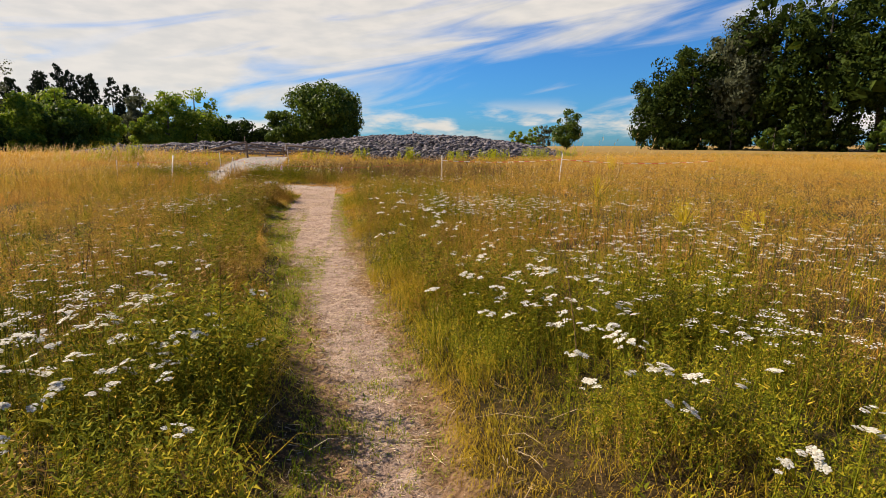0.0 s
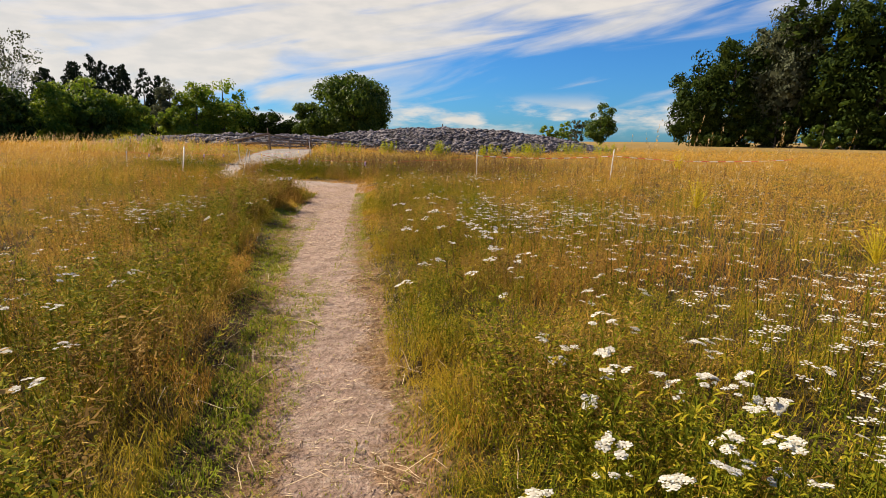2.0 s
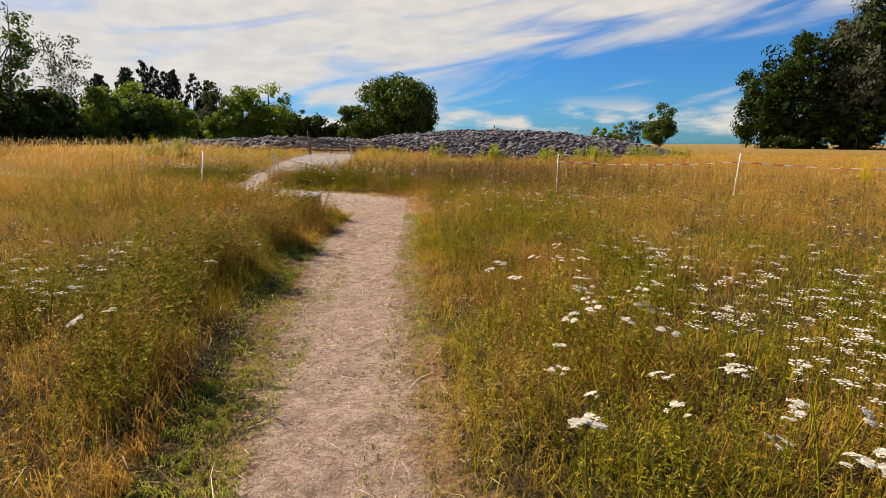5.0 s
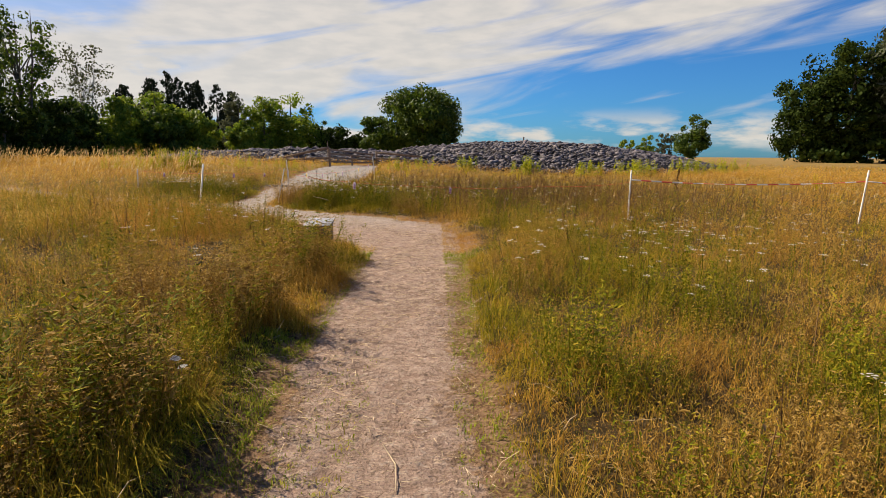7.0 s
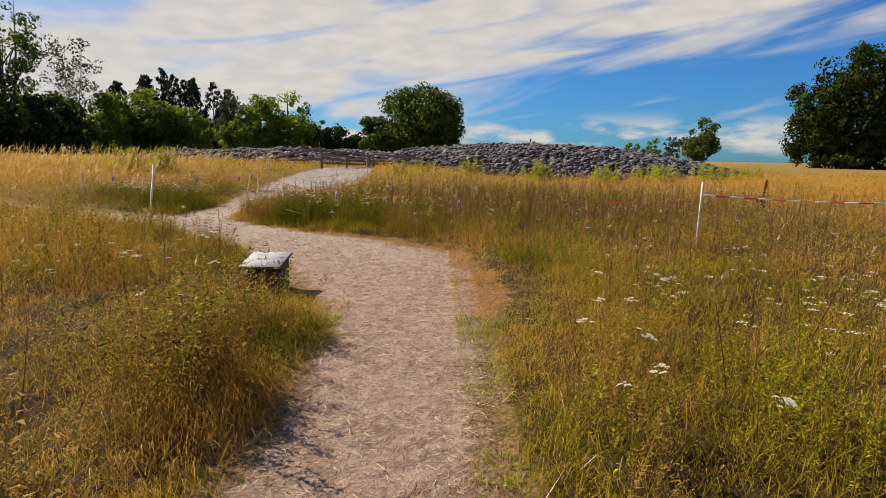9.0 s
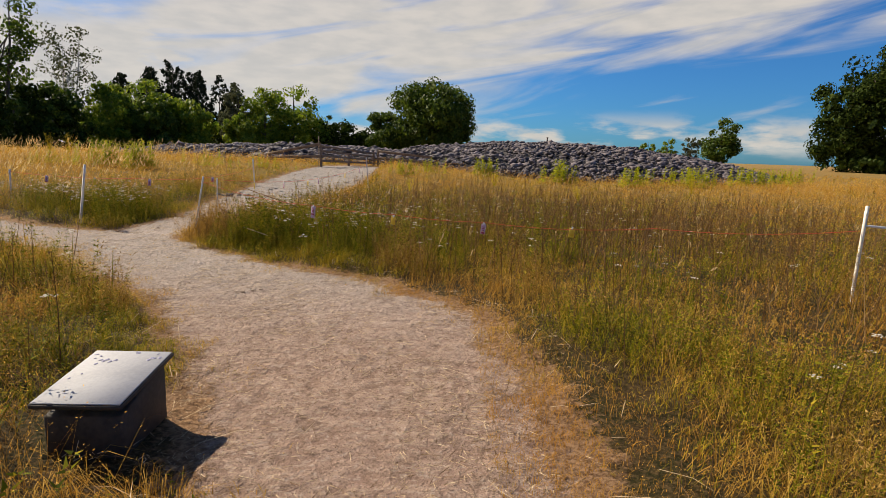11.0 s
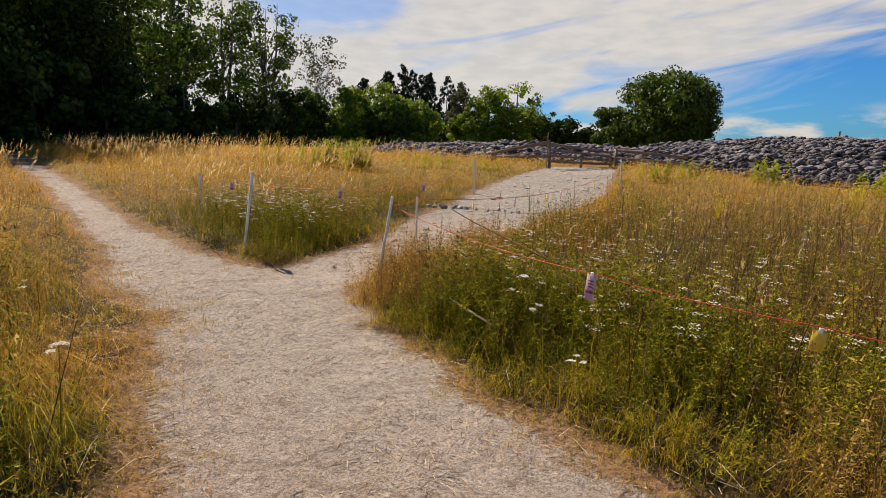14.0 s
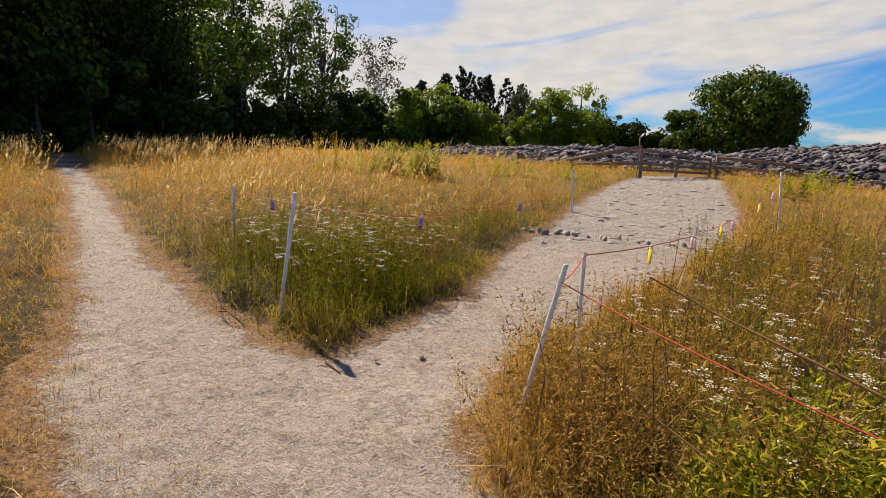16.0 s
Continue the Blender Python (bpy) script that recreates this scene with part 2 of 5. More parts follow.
LIME = plant("fresh_shoots", ((0.0, (0.22, 0.27, 0.010)), (1.0, (0.46, 0.43, 0.02))), 0.4)
LEAF = plant("broadleaf_foliage", ((0.0, (0.027, 0.056, 0.006)), (0.55, (0.065, 0.108, 0.011)), (1.0, (0.13, 0.175, 0.02))), 0.36, rough=0.55, gloss=0.2)
LEAF_DARK = plant("dense_foliage", ((0.0, (0.012, 0.024, 0.004)), (0.6, (0.030, 0.049, 0.007)), (1.0, (0.064, 0.088, 0.013))), 0.27, rough=0.7, gloss=0.06)
LEAF_LIGHT = plant("light_foliage", ((0.0, (0.07, 0.125, 0.010)), (0.5, (0.15, 0.22, 0.016)), (1.0, (0.27, 0.32, 0.028))), 0.45, rough=0.55, gloss=0.2)
LEAF_GREY = plant("silvery_foliage", ((0.0, (0.045, 0.055, 0.03)), (1.0, (0.13, 0.14, 0.085))), 0.3)
NEEDLE = plant("spruce_needles", ((0.0, (0.010, 0.017, 0.009)), (1.0, (0.026, 0.036, 0.018))), 0.1)
BARK = solid("bark", (0.055, 0.042, 0.032), (0.14, 0.115, 0.09), 3.0, 0.9, 0.8, 0.04)
BARK_PALE = solid("pale_bark", (0.22, 0.20, 0.18), (0.42, 0.39, 0.35), 3.0, 0.8, 0.5, 0.02)
ROCK = solid("cairn_rock", (0.042, 0.034, 0.038), (0.150, 0.127, 0.134), 1.3, 0.88, 0.8, 0.06, fine=11.0, per_object=0.4, per_island=0.4)
# near black: the shade in the cairn's gaps is put into this colour
CORE_SHADE = solid("gap_shade_rubble", (0.02, 0.018, 0.019), (0.05, 0.045, 0.046), 3.0, 0.9, 0.8, 0.06)
SLAB_ROCK = solid("worn_paving_stone", (0.23, 0.205, 0.185), (0.36, 0.33, 0.30), 1.6, 0.9, 0.6, 0.03, per_object=0.12)
STAKE = solid("weathered_lath", (0.60, 0.54, 0.46), (0.78, 0.72, 0.64), 6.0, 0.85, 0.5, 0.004, fine=50.0)
WHITE = solid("worn_white_paint", (0.70, 0.67, 0.62), (0.82, 0.80, 0.77), 7.0, 0.6, 0.3, 0.003)
RAIL = solid("old_fence_wood", (0.12, 0.080, 0.055), (0.25, 0.175, 0.125), 2.5, 0.9, 0.6, 0.01, fine=40.0)
CORD = solid("red_cord", (0.50, 0.045, 0.02), (0.62, 0.08, 0.03), 20.0, 0.6, 0.2, 0.002)
TAPE_RED = solid("red_tape", (0.60, 0.05, 0.05), (0.70, 0.09, 0.08), 9.0, 0.45, 0.2, 0.002)
TAPE_WHITE = solid("white_tape", (0.74, 0.70, 0.68), (0.80, 0.78, 0.77), 9.0, 0.45, 0.2, 0.002)
TAG_LILAC = solid("lilac_card", (0.40, 0.28, 0.44), (0.52, 0.38, 0.55), 14.0, 0.6, 0.2, 0.002)
TAG_YELLOW = solid("yellow_card", (0.66, 0.42, 0.03), (0.76, 0.52, 0.05), 14.0, 0.6, 0.2, 0.002)
TAG_INK = solid("dark_print", (0.22, 0.02, 0.07), (0.32, 0.04, 0.10), 14.0, 0.6, 0.1, 0.001)
PANEL = solid("pale_sheet_panel", (0.27, 0.27, 0.29), (0.34, 0.34, 0.36), 3.5, 0.75, 0.15, 0.002, fine=60.0)
PANEL_INK = solid("blue_grey_lichen_marks", (0.11, 0.11, 0.20), (0.20, 0.20, 0.32), 20.0, 0.6, 0.1, 0.001)
CLOD_EARTH = solid("dark_clay_crumbs", (0.10, 0.066, 0.045), (0.17, 0.115, 0.08), 30.0, 0.95, 0.6, 0.01)
BOX = solid("tarred_boards", (0.018, 0.014, 0.012), (0.05, 0.038, 0.03), 4.0, 0.75, 0.5, 0.006)


# ---- builders ----
def mesh_of(name, V, F, mat, smooth=False):
    """A mesh from arrays of vertices and of triangles or quads."""
    V, F = np.asarray(V, dtype=np.float32), np.asarray(F, dtype=np.int32)
    me = bpy.data.meshes.new(name)
    k = F.shape[1]
    me.vertices.add(len(V))
    me.vertices.foreach_set("co", V.ravel())
    me.loops.add(F.size)
    me.loops.foreach_set("vertex_index", F.ravel())
    me.polygons.add(len(F))
    me.polygons.foreach_set("loop_start", np.arange(0, F.size, k, dtype=np.int32))
    if smooth:
        me.polygons.foreach_set("use_smooth", np.ones(len(F), dtype=bool))
    me.materials.append(mat)
    me.update(calc_edges=True)
    return me


def part(name, data, parent, m=None, label=""):
    ob = new(name, data)
    ob.parent = parent
    if m is not None:
        ob.matrix_local = m
    return tagged(ob, label)


def thing(name, m, label, category, group="", kind=""):
    ob = new(name)
    ob.empty_display_size = 0.1
    ob.matrix_world = m
    return tagged(ob, label, category, group, kind)


def stuff(name, V, F, mat, label, category):
    return tagged(new(name, mesh_of(name, V, F, mat)), label, category, kind="stuff")


def merge(*parts):
    """Joins several (V, F) pairs."""
    Vs, Fs, n = [], [], 0
    for V, F in parts:
        Vs.append(np.asarray(V, dtype=float))
        Fs.append(np.asarray(F, dtype=int) + n)
        n += len(V)
    return np.concatenate(Vs), np.concatenate(Fs)


def tube(points, radii, sides=6, cap=True):
    """A tapered tube along points, as triangles."""
    P = np.asarray(points, dtype=float)
    n = len(P)
    T = np.gradient(P, axis=0)
    T /= np.linalg.norm(T, axis=1)[:, None] + 1e-9
    ref = np.array([0.0, 0, 1]) if abs(T[0, 2]) < 0.8 else np.array([1.0, 0, 0])
    A = np.cross(T, ref)
    A /= np.linalg.norm(A, axis=1)[:, None] + 1e-9
    B = np.cross(T, A)
    a = np.linspace(0, 2 * np.pi, sides, endpoint=False)
    R = np.asarray(radii, dtype=float)[:, None, None]
    V = (P[:, None, :] + R * (np.cos(a)[None, :, None] * A[:, None, :] + np.sin(a)[None, :, None] * B[:, None, :])).reshape(-1, 3)
    F = []
    for i in range(n - 1):
        for j in range(sides):
            p, q = i * sides + j, i * sides + (j + 1) % sides
            F += [(p, q, q + sides), (p, q + sides, p + sides)]
    if cap:
        for base in (0, (n - 1) * sides):
            F += [(base, base + j, base + j + 1) for j in range(1, sides - 1)]
    return V, np.array(F)


def box(sx, sy, sz, bevel=0.006, z0=0.0):
    """A bevelled box on z0, as a bmesh turned into arrays of triangles."""
    bm = bmesh.new()
    bmesh.ops.create_cube(bm, size=1.0)
    bmesh.ops.scale(bm, vec=(sx, sy, sz), verts=bm.verts)
    bmesh.ops.translate(bm, vec=(0, 0, z0 + sz / 2), verts=bm.verts)
    bmesh.ops.bevel(bm, geom=bm.edges[:], offset=bevel, segments=1, affect="EDGES")
    bmesh.ops.triangulate(bm, faces=bm.faces[:])
    bm.verts.index_update()
    V = np.array([v.co[:] for v in bm.verts])
    F = np.array([[v.index for v in f.verts] for f in bm.faces])
    bm.free()
    return V, F


def moved(VF, m):
    V, F = VF
    M = np.array(m)
    return V @ M[:3, :3].T + M[:3, 3], F


rng = np.random.default_rng(7)


def waves(x, y, size, seed, n=9):
    """Smooth random field between about -1 and 1 with features of that size."""
    r = np.random.default_rng(seed)
    out = np.zeros_like(np.asarray(x, dtype=float))
    for i in range(n):
        a, f, p = r.uniform(0, 2 * np.pi), r.uniform(0.6, 1.7) * 2 * np.pi / size, r.uniform(0, 2 * np.pi)
        out += np.sin((np.cos(a) * x + np.sin(a) * y) * f + p)
    return out / (n ** 0.5) / 1.1


def smooth(v, lo, hi):
    k = np.clip((v - lo) / (hi - lo), 0, 1)
    return k * k * (3 - 2 * k)


# ---- plan of the ground ----
# footpaths as runs of x, y, half width
MAIN = ((0.92, -30, 0.24), (0.90, -16, 0.24), (0.96, -10, 0.14), (0.93, -7.6, 0.14), (0.75, -5.6, 0.24), (0.40, -2.2, 0.36), (0.30, -0.7, 0.42),
        (0.05, 2.2, 0.50), (0.0, 3.2, 0.53), (0.02, 5.2, 0.54), (0.08, 6.4, 0.56), (-0.05, 7.6, 0.76), (-0.27, 8.7, 0.95), (-0.75, 9.9, 1.15),
        (-1.7, 11.1, 0.98), (-2.7, 11.9, 0.85), (-3.95, 12.95, 0.84), (-4.8, 13.85, 0.86))
TRAIL = ((-4.8, 13.85, 0.90), (-6.2, 14.2, 0.72), (-8.1, 15.2, 0.40), (-10.5, 16.5, 0.33), (-17.5, 20.4, 0.30), (-34, 29, 0.4))
RISE = ((-4.85, 13.95, 0.66), (-4.88, 15.7, 0.50), (-4.7, 17.0, 0.60), (-4.7, 19.4, 1.05), (-4.5, 22.5, 1.5), (-4.6, 26, 1.75), (-4.9, 31, 1.7), (-5.0, 36, 1.5))


def run_distance(x, y, run):
    best = np.full(np.shape(x), 1e9)
    for (ax, ay, ar), (bx, by, br) in zip(run, run[1:]):
        dx, dy = bx - ax, by - ay
        k = np.clip(((x - ax) * dx + (y - ay) * dy) / (dx * dx + dy * dy), 0, 1)
        best = np.minimum(best, np.hypot(x - ax - k * dx, y - ay - k * dy) - (ar + k * (br - ar)))
    return best


def path_distance(x, y):
    """Metres outside the trodden ground; negative on it."""
    d = np.minimum(np.minimum(run_distance(x, y, MAIN), run_distance(x, y, TRAIL)), run_distance(x, y, RISE))
    return d + 0.05 * waves(x, y, 1.3, 11) + 0.012 * waves(x, y, 0.3, 12)


def walked_distance(x, y):
    """Metres from the line that is walked."""
    line = ((0.9, -12, 0), (0.9, -6, 0), (0.4, -1, 0), (0.2, 6, 0), (-0.4, 8.2, 0), (-3.2, 12.2, 0))
    return run_distance(x, y, line)


def ground_z(x, y):
    x, y = np.asarray(x, dtype=float), np.asarray(y, dtype=float)
    z = 0.68 * smooth(y, 13, 40) * (1 - 0.78 * smooth(x, -3, 7) * (1 - smooth(y, 60, 100)))
    z = z + 0.12 * smooth(-x, 5.5, 12) * smooth(y, 15.5, 21) * (1 - smooth(y, 34, 50))
    near = 1 - smooth(np.hypot(x, y), 30, 80)
    d = path_distance(x, y)
    z = z + near * (0.035 * waves(x, y, 3.1, 3) + 0.02 * waves(x, y, 0.9, 4)) * smooth(d, 0.0, 0.6)
    z = z + near * (0.008 * waves(x, y, 0.35, 5) + 0.006 * waves(x, y, 0.16, 6))
    # trodden ground lies a little lower than the sward
    return z + 0.07 * smooth(d, 0.05, 0.5) * near - 0.03 * near


def on_cairn(x, y):
    return (np.hypot((x - 8.5) / 18.5, (y - 55) / 18.5) < 0.97) | (np.hypot((x + 10.5) / 15.0, (y - 50) / 10.5) < 0.97)


def height_at(x, y):
    return float(ground_z(np.array([x]), np.array([y]))[0])


# ---- ground ----
def spaced(lo, hi, step_, far_lo, far_hi, growth=1.16):
    core = list(np.arange(lo, hi, step_))
    s, v, up = step_, core[-1], []
    while v < far_hi:
        s *= growth
        v += s
        up.append(v)
    s, v, down = step_, core[0], []
    while v > far_lo:
        s *= growth
        v -= s
        down.append(v)
    return np.array(down[::-1] + core + up)


def grid(xs, ys, zf):
    X, Y = np.meshgrid(xs, ys)
    X, Y = X.ravel(), Y.ravel()
    V = np.stack([X, Y, zf(X, Y)], axis=1)
    nx, ny = len(xs), len(ys)
    i = (np.arange(ny - 1)[:, None] * nx + np.arange(nx - 1)[None, :]).ravel()
    return V, np.stack([i, i + 1, i + nx + 1, i + nx], axis=1)


V, F = grid(spaced(-10, 9, 0.21, -2500, 2500), spaced(-14, 28, 0.21, -1500, 3500), ground_z)


def verge(x, y):
    """The strip of trampled straw beside the bend, 0 to 1."""
    mid = np.interp(y, [q[1] for q in MAIN], [q[0] for q in MAIN])
    return (x > mid) * smooth(y, 6.2, 7.8) * (1 - smooth(y, 11.4, 12.6))


def worn_mesh(name, V, F, mat):
    me = mesh_of(name, V, F, mat, True)
    me.attributes.new("trodden", "FLOAT", "POINT").data.foreach_set("value", (1 - smooth(path_distance(V[:, 0], V[:, 1]) - 0.15 * verge(V[:, 0], V[:, 1]), -0.28, 0.50)).astype(np.float32))
    return me


tagged(new("ground", worn_mesh("ground", V, F, SOIL)), "dry meadow soil with moss and straw litter", "ground", kind="structure")


def path_z(x, y):
    d = path_distance(x, y)
    return ground_z(x, y) + 0.014 - 0.05 * smooth(d, 0.02, 0.30) + 0.004 * waves(x, y, 0.4, 21) + 0.003 * waves(x, y, 0.17, 22)


V, F = grid(np.arange(-24, 4, 0.08), np.arange(-14, 38, 0.08), path_z)
near_path = path_distance(V[:, 0], V[:, 1]  ) < 0.36
F = F[near_path[F].all(axis=1)]
used = np.unique(F)
back = np.zeros(len(V), dtype=int)
back[used] = np.arange(len(used))
tagged(new("dirt_path", worn_mesh("dirt_path", V[used], back[F], CLAY)), "trodden dry clay footpath with trampled straw", "path", kind="structure")


# ---- grass and herbs ----
def scatter(density, x0, x1, y0, y1, cell=0.5, seed=1):
    """Random places with density(x, y) per square metre."""
    r = np.random.default_rng(seed)
    gx, gy = np.meshgrid(np.arange(x0, x1, cell) + cell / 2, np.arange(y0, y1, cell) + cell / 2)
    gx, gy = gx.ravel(), gy.ravel()
    n = r.poisson(np.maximum(density(gx, gy), 0) * cell * cell)
    x, y = np.repeat(gx, n), np.repeat(gy, n)
    return x + r.uniform(-0.5, 0.5, len(x)) * cell, y + r.uniform(-0.5, 0.5, len(y)) * cell, r


def blades(x, y, z, h, w, r, lean=0.35, wind=(0.10, -0.05), folds=True):
    """Bent grass blades: two folds (three triangles) each, or one triangle each."""
    n = len(x)
    a, b = r.uniform(0, 2 * np.pi, n), r.uniform(0, 2 * np.pi, n)
    k = np.abs(r.normal(0, lean, n)) * h
    lx, ly = np.cos(b) * k + wind[0] * h, np.sin(b) * k + wind[1] * h
    wx, wy = np.cos(a) * w / 2, np.sin(a) * w / 2
    drop = np.sqrt(np.maximum(1 - np.minimum((lx ** 2 + ly ** 2) / (h * h), 0.85), 0.15))
    tip = np.stack([x + lx, y + ly, z + h * drop], 1)
    lo1, lo2 = np.stack([x - wx, y - wy, z], 1), np.stack([x + wx, y + wy, z], 1)
    i = np.arange(n)
    if not folds:
        return np.stack([lo1, lo2, tip], 1).reshape(-1, 3), np.stack([3 * i, 3 * i + 1, 3 * i + 2], 1)
    mx, my, mz = x + lx * 0.36, y + ly * 0.36, z + h * drop * 0.58
    m1, m2 = np.stack([mx - wx * 0.8, my - wy * 0.8, mz], 1), np.stack([mx + wx * 0.8, my + wy * 0.8, mz], 1)
    V = np.stack([lo1, lo2, m2, m1, tip], 1).reshape(-1, 3)
    f = np.array([[0, 1, 2], [0, 2, 3], [3, 2, 4]])
    return V, (5 * i[:, None, None] + f[None]).reshape(-1, 3)


def tufts(x, y, cell, seed):
    """For each place the middle of its tuft, as an offset, and three random numbers of the tuft."""
    r = np.random.default_rng(seed)
    table = r.random((4096, 5))
    i, j = np.floor(x / cell).astype(int), np.floor(y / cell).astype(int)
    q = table[(i * 73 + j * 1291) % 4096]
    return (i + 0.2 + 0.6 * q[:, 0]) * cell - x, (j + 0.2 + 0.6 * q[:, 1]) * cell - y, q[:, 2:]


def arcs(x, y, z, h, w, ox, oy, r, lean):
    """Grass that springs from a tuft and falls outwards: two folds each."""
    n = len(x)
    b = r.uniform(0, 2 * np.pi, n)
    k = np.abs(r.normal(lean, 0.30, n)) * h
    out = np.hypot(ox, oy) + 1e-6
    lx = (-ox / out * 0.75 + np.cos(b) * 0.8) * k + 0.08 * h
    ly = (-oy / out * 0.75 + np.sin(b) * 0.8) * k - 0.04 * h
    a = np.arctan2(ly, lx) + np.pi / 2 + r.normal(0, 0.5, n)
    wx, wy = np.cos(a) * w / 2, np.sin(a) * w / 2
    s = np.hypot(lx, ly) / h
    up, end = h * (0.86 - 0.18 * np.minimum(s, 1.2)), h * np.maximum(1.0 - 0.75 * np.minimum(s, 1.25) ** 1.5, 0.08)
    mx, my = x + lx * 0.42, y + ly * 0.42
    V = np.stack([np.stack([x - wx, y - wy, z], 1), np.stack([x + wx, y + wy, z], 1), np.stack([mx + wx * 0.85, my + wy * 0.85, z + up], 1),
                  np.stack([mx - wx * 0.85, my - wy * 0.85, z + up], 1), np.stack([x + lx, y + ly, z + end], 1)], 1).reshape(-1, 3)
    f = np.array([[0, 1, 2], [0, 2, 3], [3, 2, 4]])
    return V, (5 * np.arange(n)[:, None, None] + f[None]).reshape(-1, 3)


def mound(x, y, cell, seed):
    """Rounded clumps of growth: height from 0 in the gaps to 1 on a clump's crown, and three random numbers of the clump."""
    table = np.random.default_rng(seed).random((4096, 6))
    x, y = np.asarray(x, dtype=float), np.asarray(y, dtype=float)
    i, j = np.floor(x / cell).astype(int), np.floor(y / cell).astype(int)
    best, kind = np.zeros(np.shape(x)), np.full((*np.shape(x), 3), 0.5)
    for di in (-1, 0, 1):
        for dj in (-1, 0, 1):
            q = table[((i + di) * 73 + (j + dj) * 1291) % 4096]
            r2 = ((x - (i + di + q[..., 0]) * cell) ** 2 + (y - (j + dj + q[..., 1]) * cell) ** 2) / ((0.50 + 0.30 * q[..., 2]) * cell) ** 2
            m = np.maximum(1 - r2, 0) ** 0.7 * (0.55 + 0.45 * q[..., 2])
            kind = np.where((m > best)[..., None], q[..., 3:], kind)
            best = np.maximum(best, m)
    return best, kind


def run_middle(y):
    """Where the middle of the main path lies at y."""
    return np.interp(y, [q[1] for q in MAIN], [q[0] for q in MAIN])


def corner(x, y):
    """The overhanging dry tussock where the rising path leaves the main one."""
    g = np.exp(-((x + 3.55) ** 2 + (y - 13.75) ** 2) / (2 * 0.5 ** 2)) + np.exp(-((x + 3.85) ** 2 + (y - 14.5) ** 2) / (2 * 0.36 ** 2)) + np.exp(-((x + 3.8) ** 2 + (y - 15.2) ** 2) / (2 * 0.34 ** 2))
    return np.minimum(g, 1.0)


def mown(x, y):
    """How far up the sward has grown: low on the trodden verge, full beyond it."""
    d = path_distance(x, y)
    left = (x < run_middle(y)) * (1 - smooth(y, 2.0, 4.5))
    edge = np.where(left > 0.5, 0.40, 0.04)
    rise_w = np.where(x > run_middle(y), np.where(y < 0, 0.38, 0.52), 0.13)
    rise_w = np.where(y > 9.5, np.where(((y > 14.5) & (x > -4.6)) | ((y > 17.5) & (x > -7.5)), 0.13, 0.38), rise_w)
    shoulder = (x > run_middle(y)) & (y > 6.4) & (y < 12.3)
    edge = np.where(shoulder, np.interp(y, (6.4, 7.4, 8.2, 9.5, 11.0, 12.3), (0.04, 0.42, 0.58, 0.45, 0.36, 0.05)), edge)
    rise_w = np.where((x < -4.9) & (y > 10.5) & (y < 15.0), 1.1, rise_w)
    edge, rise_w = edge - 0.18 * corner(x, y), rise_w * (1 - 0.6 * corner(x, y))
    return 0.20 + 0.80 * smooth(d, edge, edge + rise_w)


def greenness(x, y):
    g = 0.35 + 0.42 * waves(x, y, 3.4, 31) + 0.2 * waves(x, y, 1.1, 32)
    for px, py, pr, k in ((2.6, -6.5, 2.2, 0.8), (-1.9, -6.6, 1.8, 0.8), (2.4, -1.0, 1.6, 0.45), (1.9, 4.0, 1.2, 0.5), (-2.4, 3.0, 1.5, 0.4), (-6.6, 16.8, 2.2, 0.9), (-9.5, 18.5, 2.6, 0.35), (-0.6, 14.2, 2.2, 0.45), (4.0, 14.5, 4.0, 0.10), (2.2, 10.8, 1.2, -0.5),
                          (-2.3, 13.5, 1.3, 0.9), (1.9, 6.0, 1.0, 0.4), (-9, 30, 4, 0.3),
                          (-3.75, 14.6, 1.0, -1.3), (-3.4, 17.0, 1.0, -0.9), (-2.8, 20.5, 1.6, -0.7), (-3.2, 13.2, 0.5, -0.6), (-1.5, 1.5, 1.6, 0.5), (-3.5, 3.5, 2.0, 0.4), (3.0, 1.5, 1.5, 0.35), (3.0, 15.0, 4.0, 0.35)):
        g = g + k * np.exp(-((x - px) ** 2 + (y - py) ** 2) / (2 * (pr * 0.7) ** 2))
    g = g - 0.22 * smooth(np.hypot(x, y - 2), 10, 22)
    return np.clip(g, 0, 1)


def clear(x, y):
    """Free of the info panel's plinth and of the cairn."""
    return (np.abs(x + 1.52) > 0.32) | (np.abs(y - 7.95) > 0.36)


def upland(x, y):
    """Coarser, taller growth round the fork and up the rise."""
    return smooth(y, 11.2, 13.5) * (1 - smooth(y, 30, 36)) * smooth(path_distance(x, y), 0.12, 0.45)


def hollow(x, y):
    """Long uncut growth between the trail and the main path, as a share to add."""
    return smooth(-x, 2.6, 4.2) * smooth(y, 6.5, 8.5) * (1 - smooth(y + 0.55 * (x + 5), 11.3, 12.3))


def slope_herbs(x, y):
    """Where brown and green herbs outgrow the grass, up to the cairn's foot."""
    return np.maximum(np.exp(-((x - 4.5) / 7.5) ** 4) * smooth(y, 12.5, 15.5), 0.55 * np.exp(-((x + 9) / 4) ** 4) * smooth(y, 15, 17) * (1 - smooth(y, 30, 36)))


def leafy(x, y):
    """Spots of dense green herbs with little grass: 0 to 1."""
    g = 0.0
    for px, py, pr in ((-2.5, 13.3, 0.7), (-1.5, 13.1, 0.7), (-6.5, 16.2, 0.9), (-5.9, 15.8, 0.5), (-7.6, 16.6, 0.8), (2.6, -7.4, 0.9), (1.9, -6.6, 0.5), (-0.2, -7.8, 0.6)):
        g = np.maximum(g, np.exp(-((x - px) ** 2 + (y - py) ** 2) / (2 * pr * pr)))
    return g


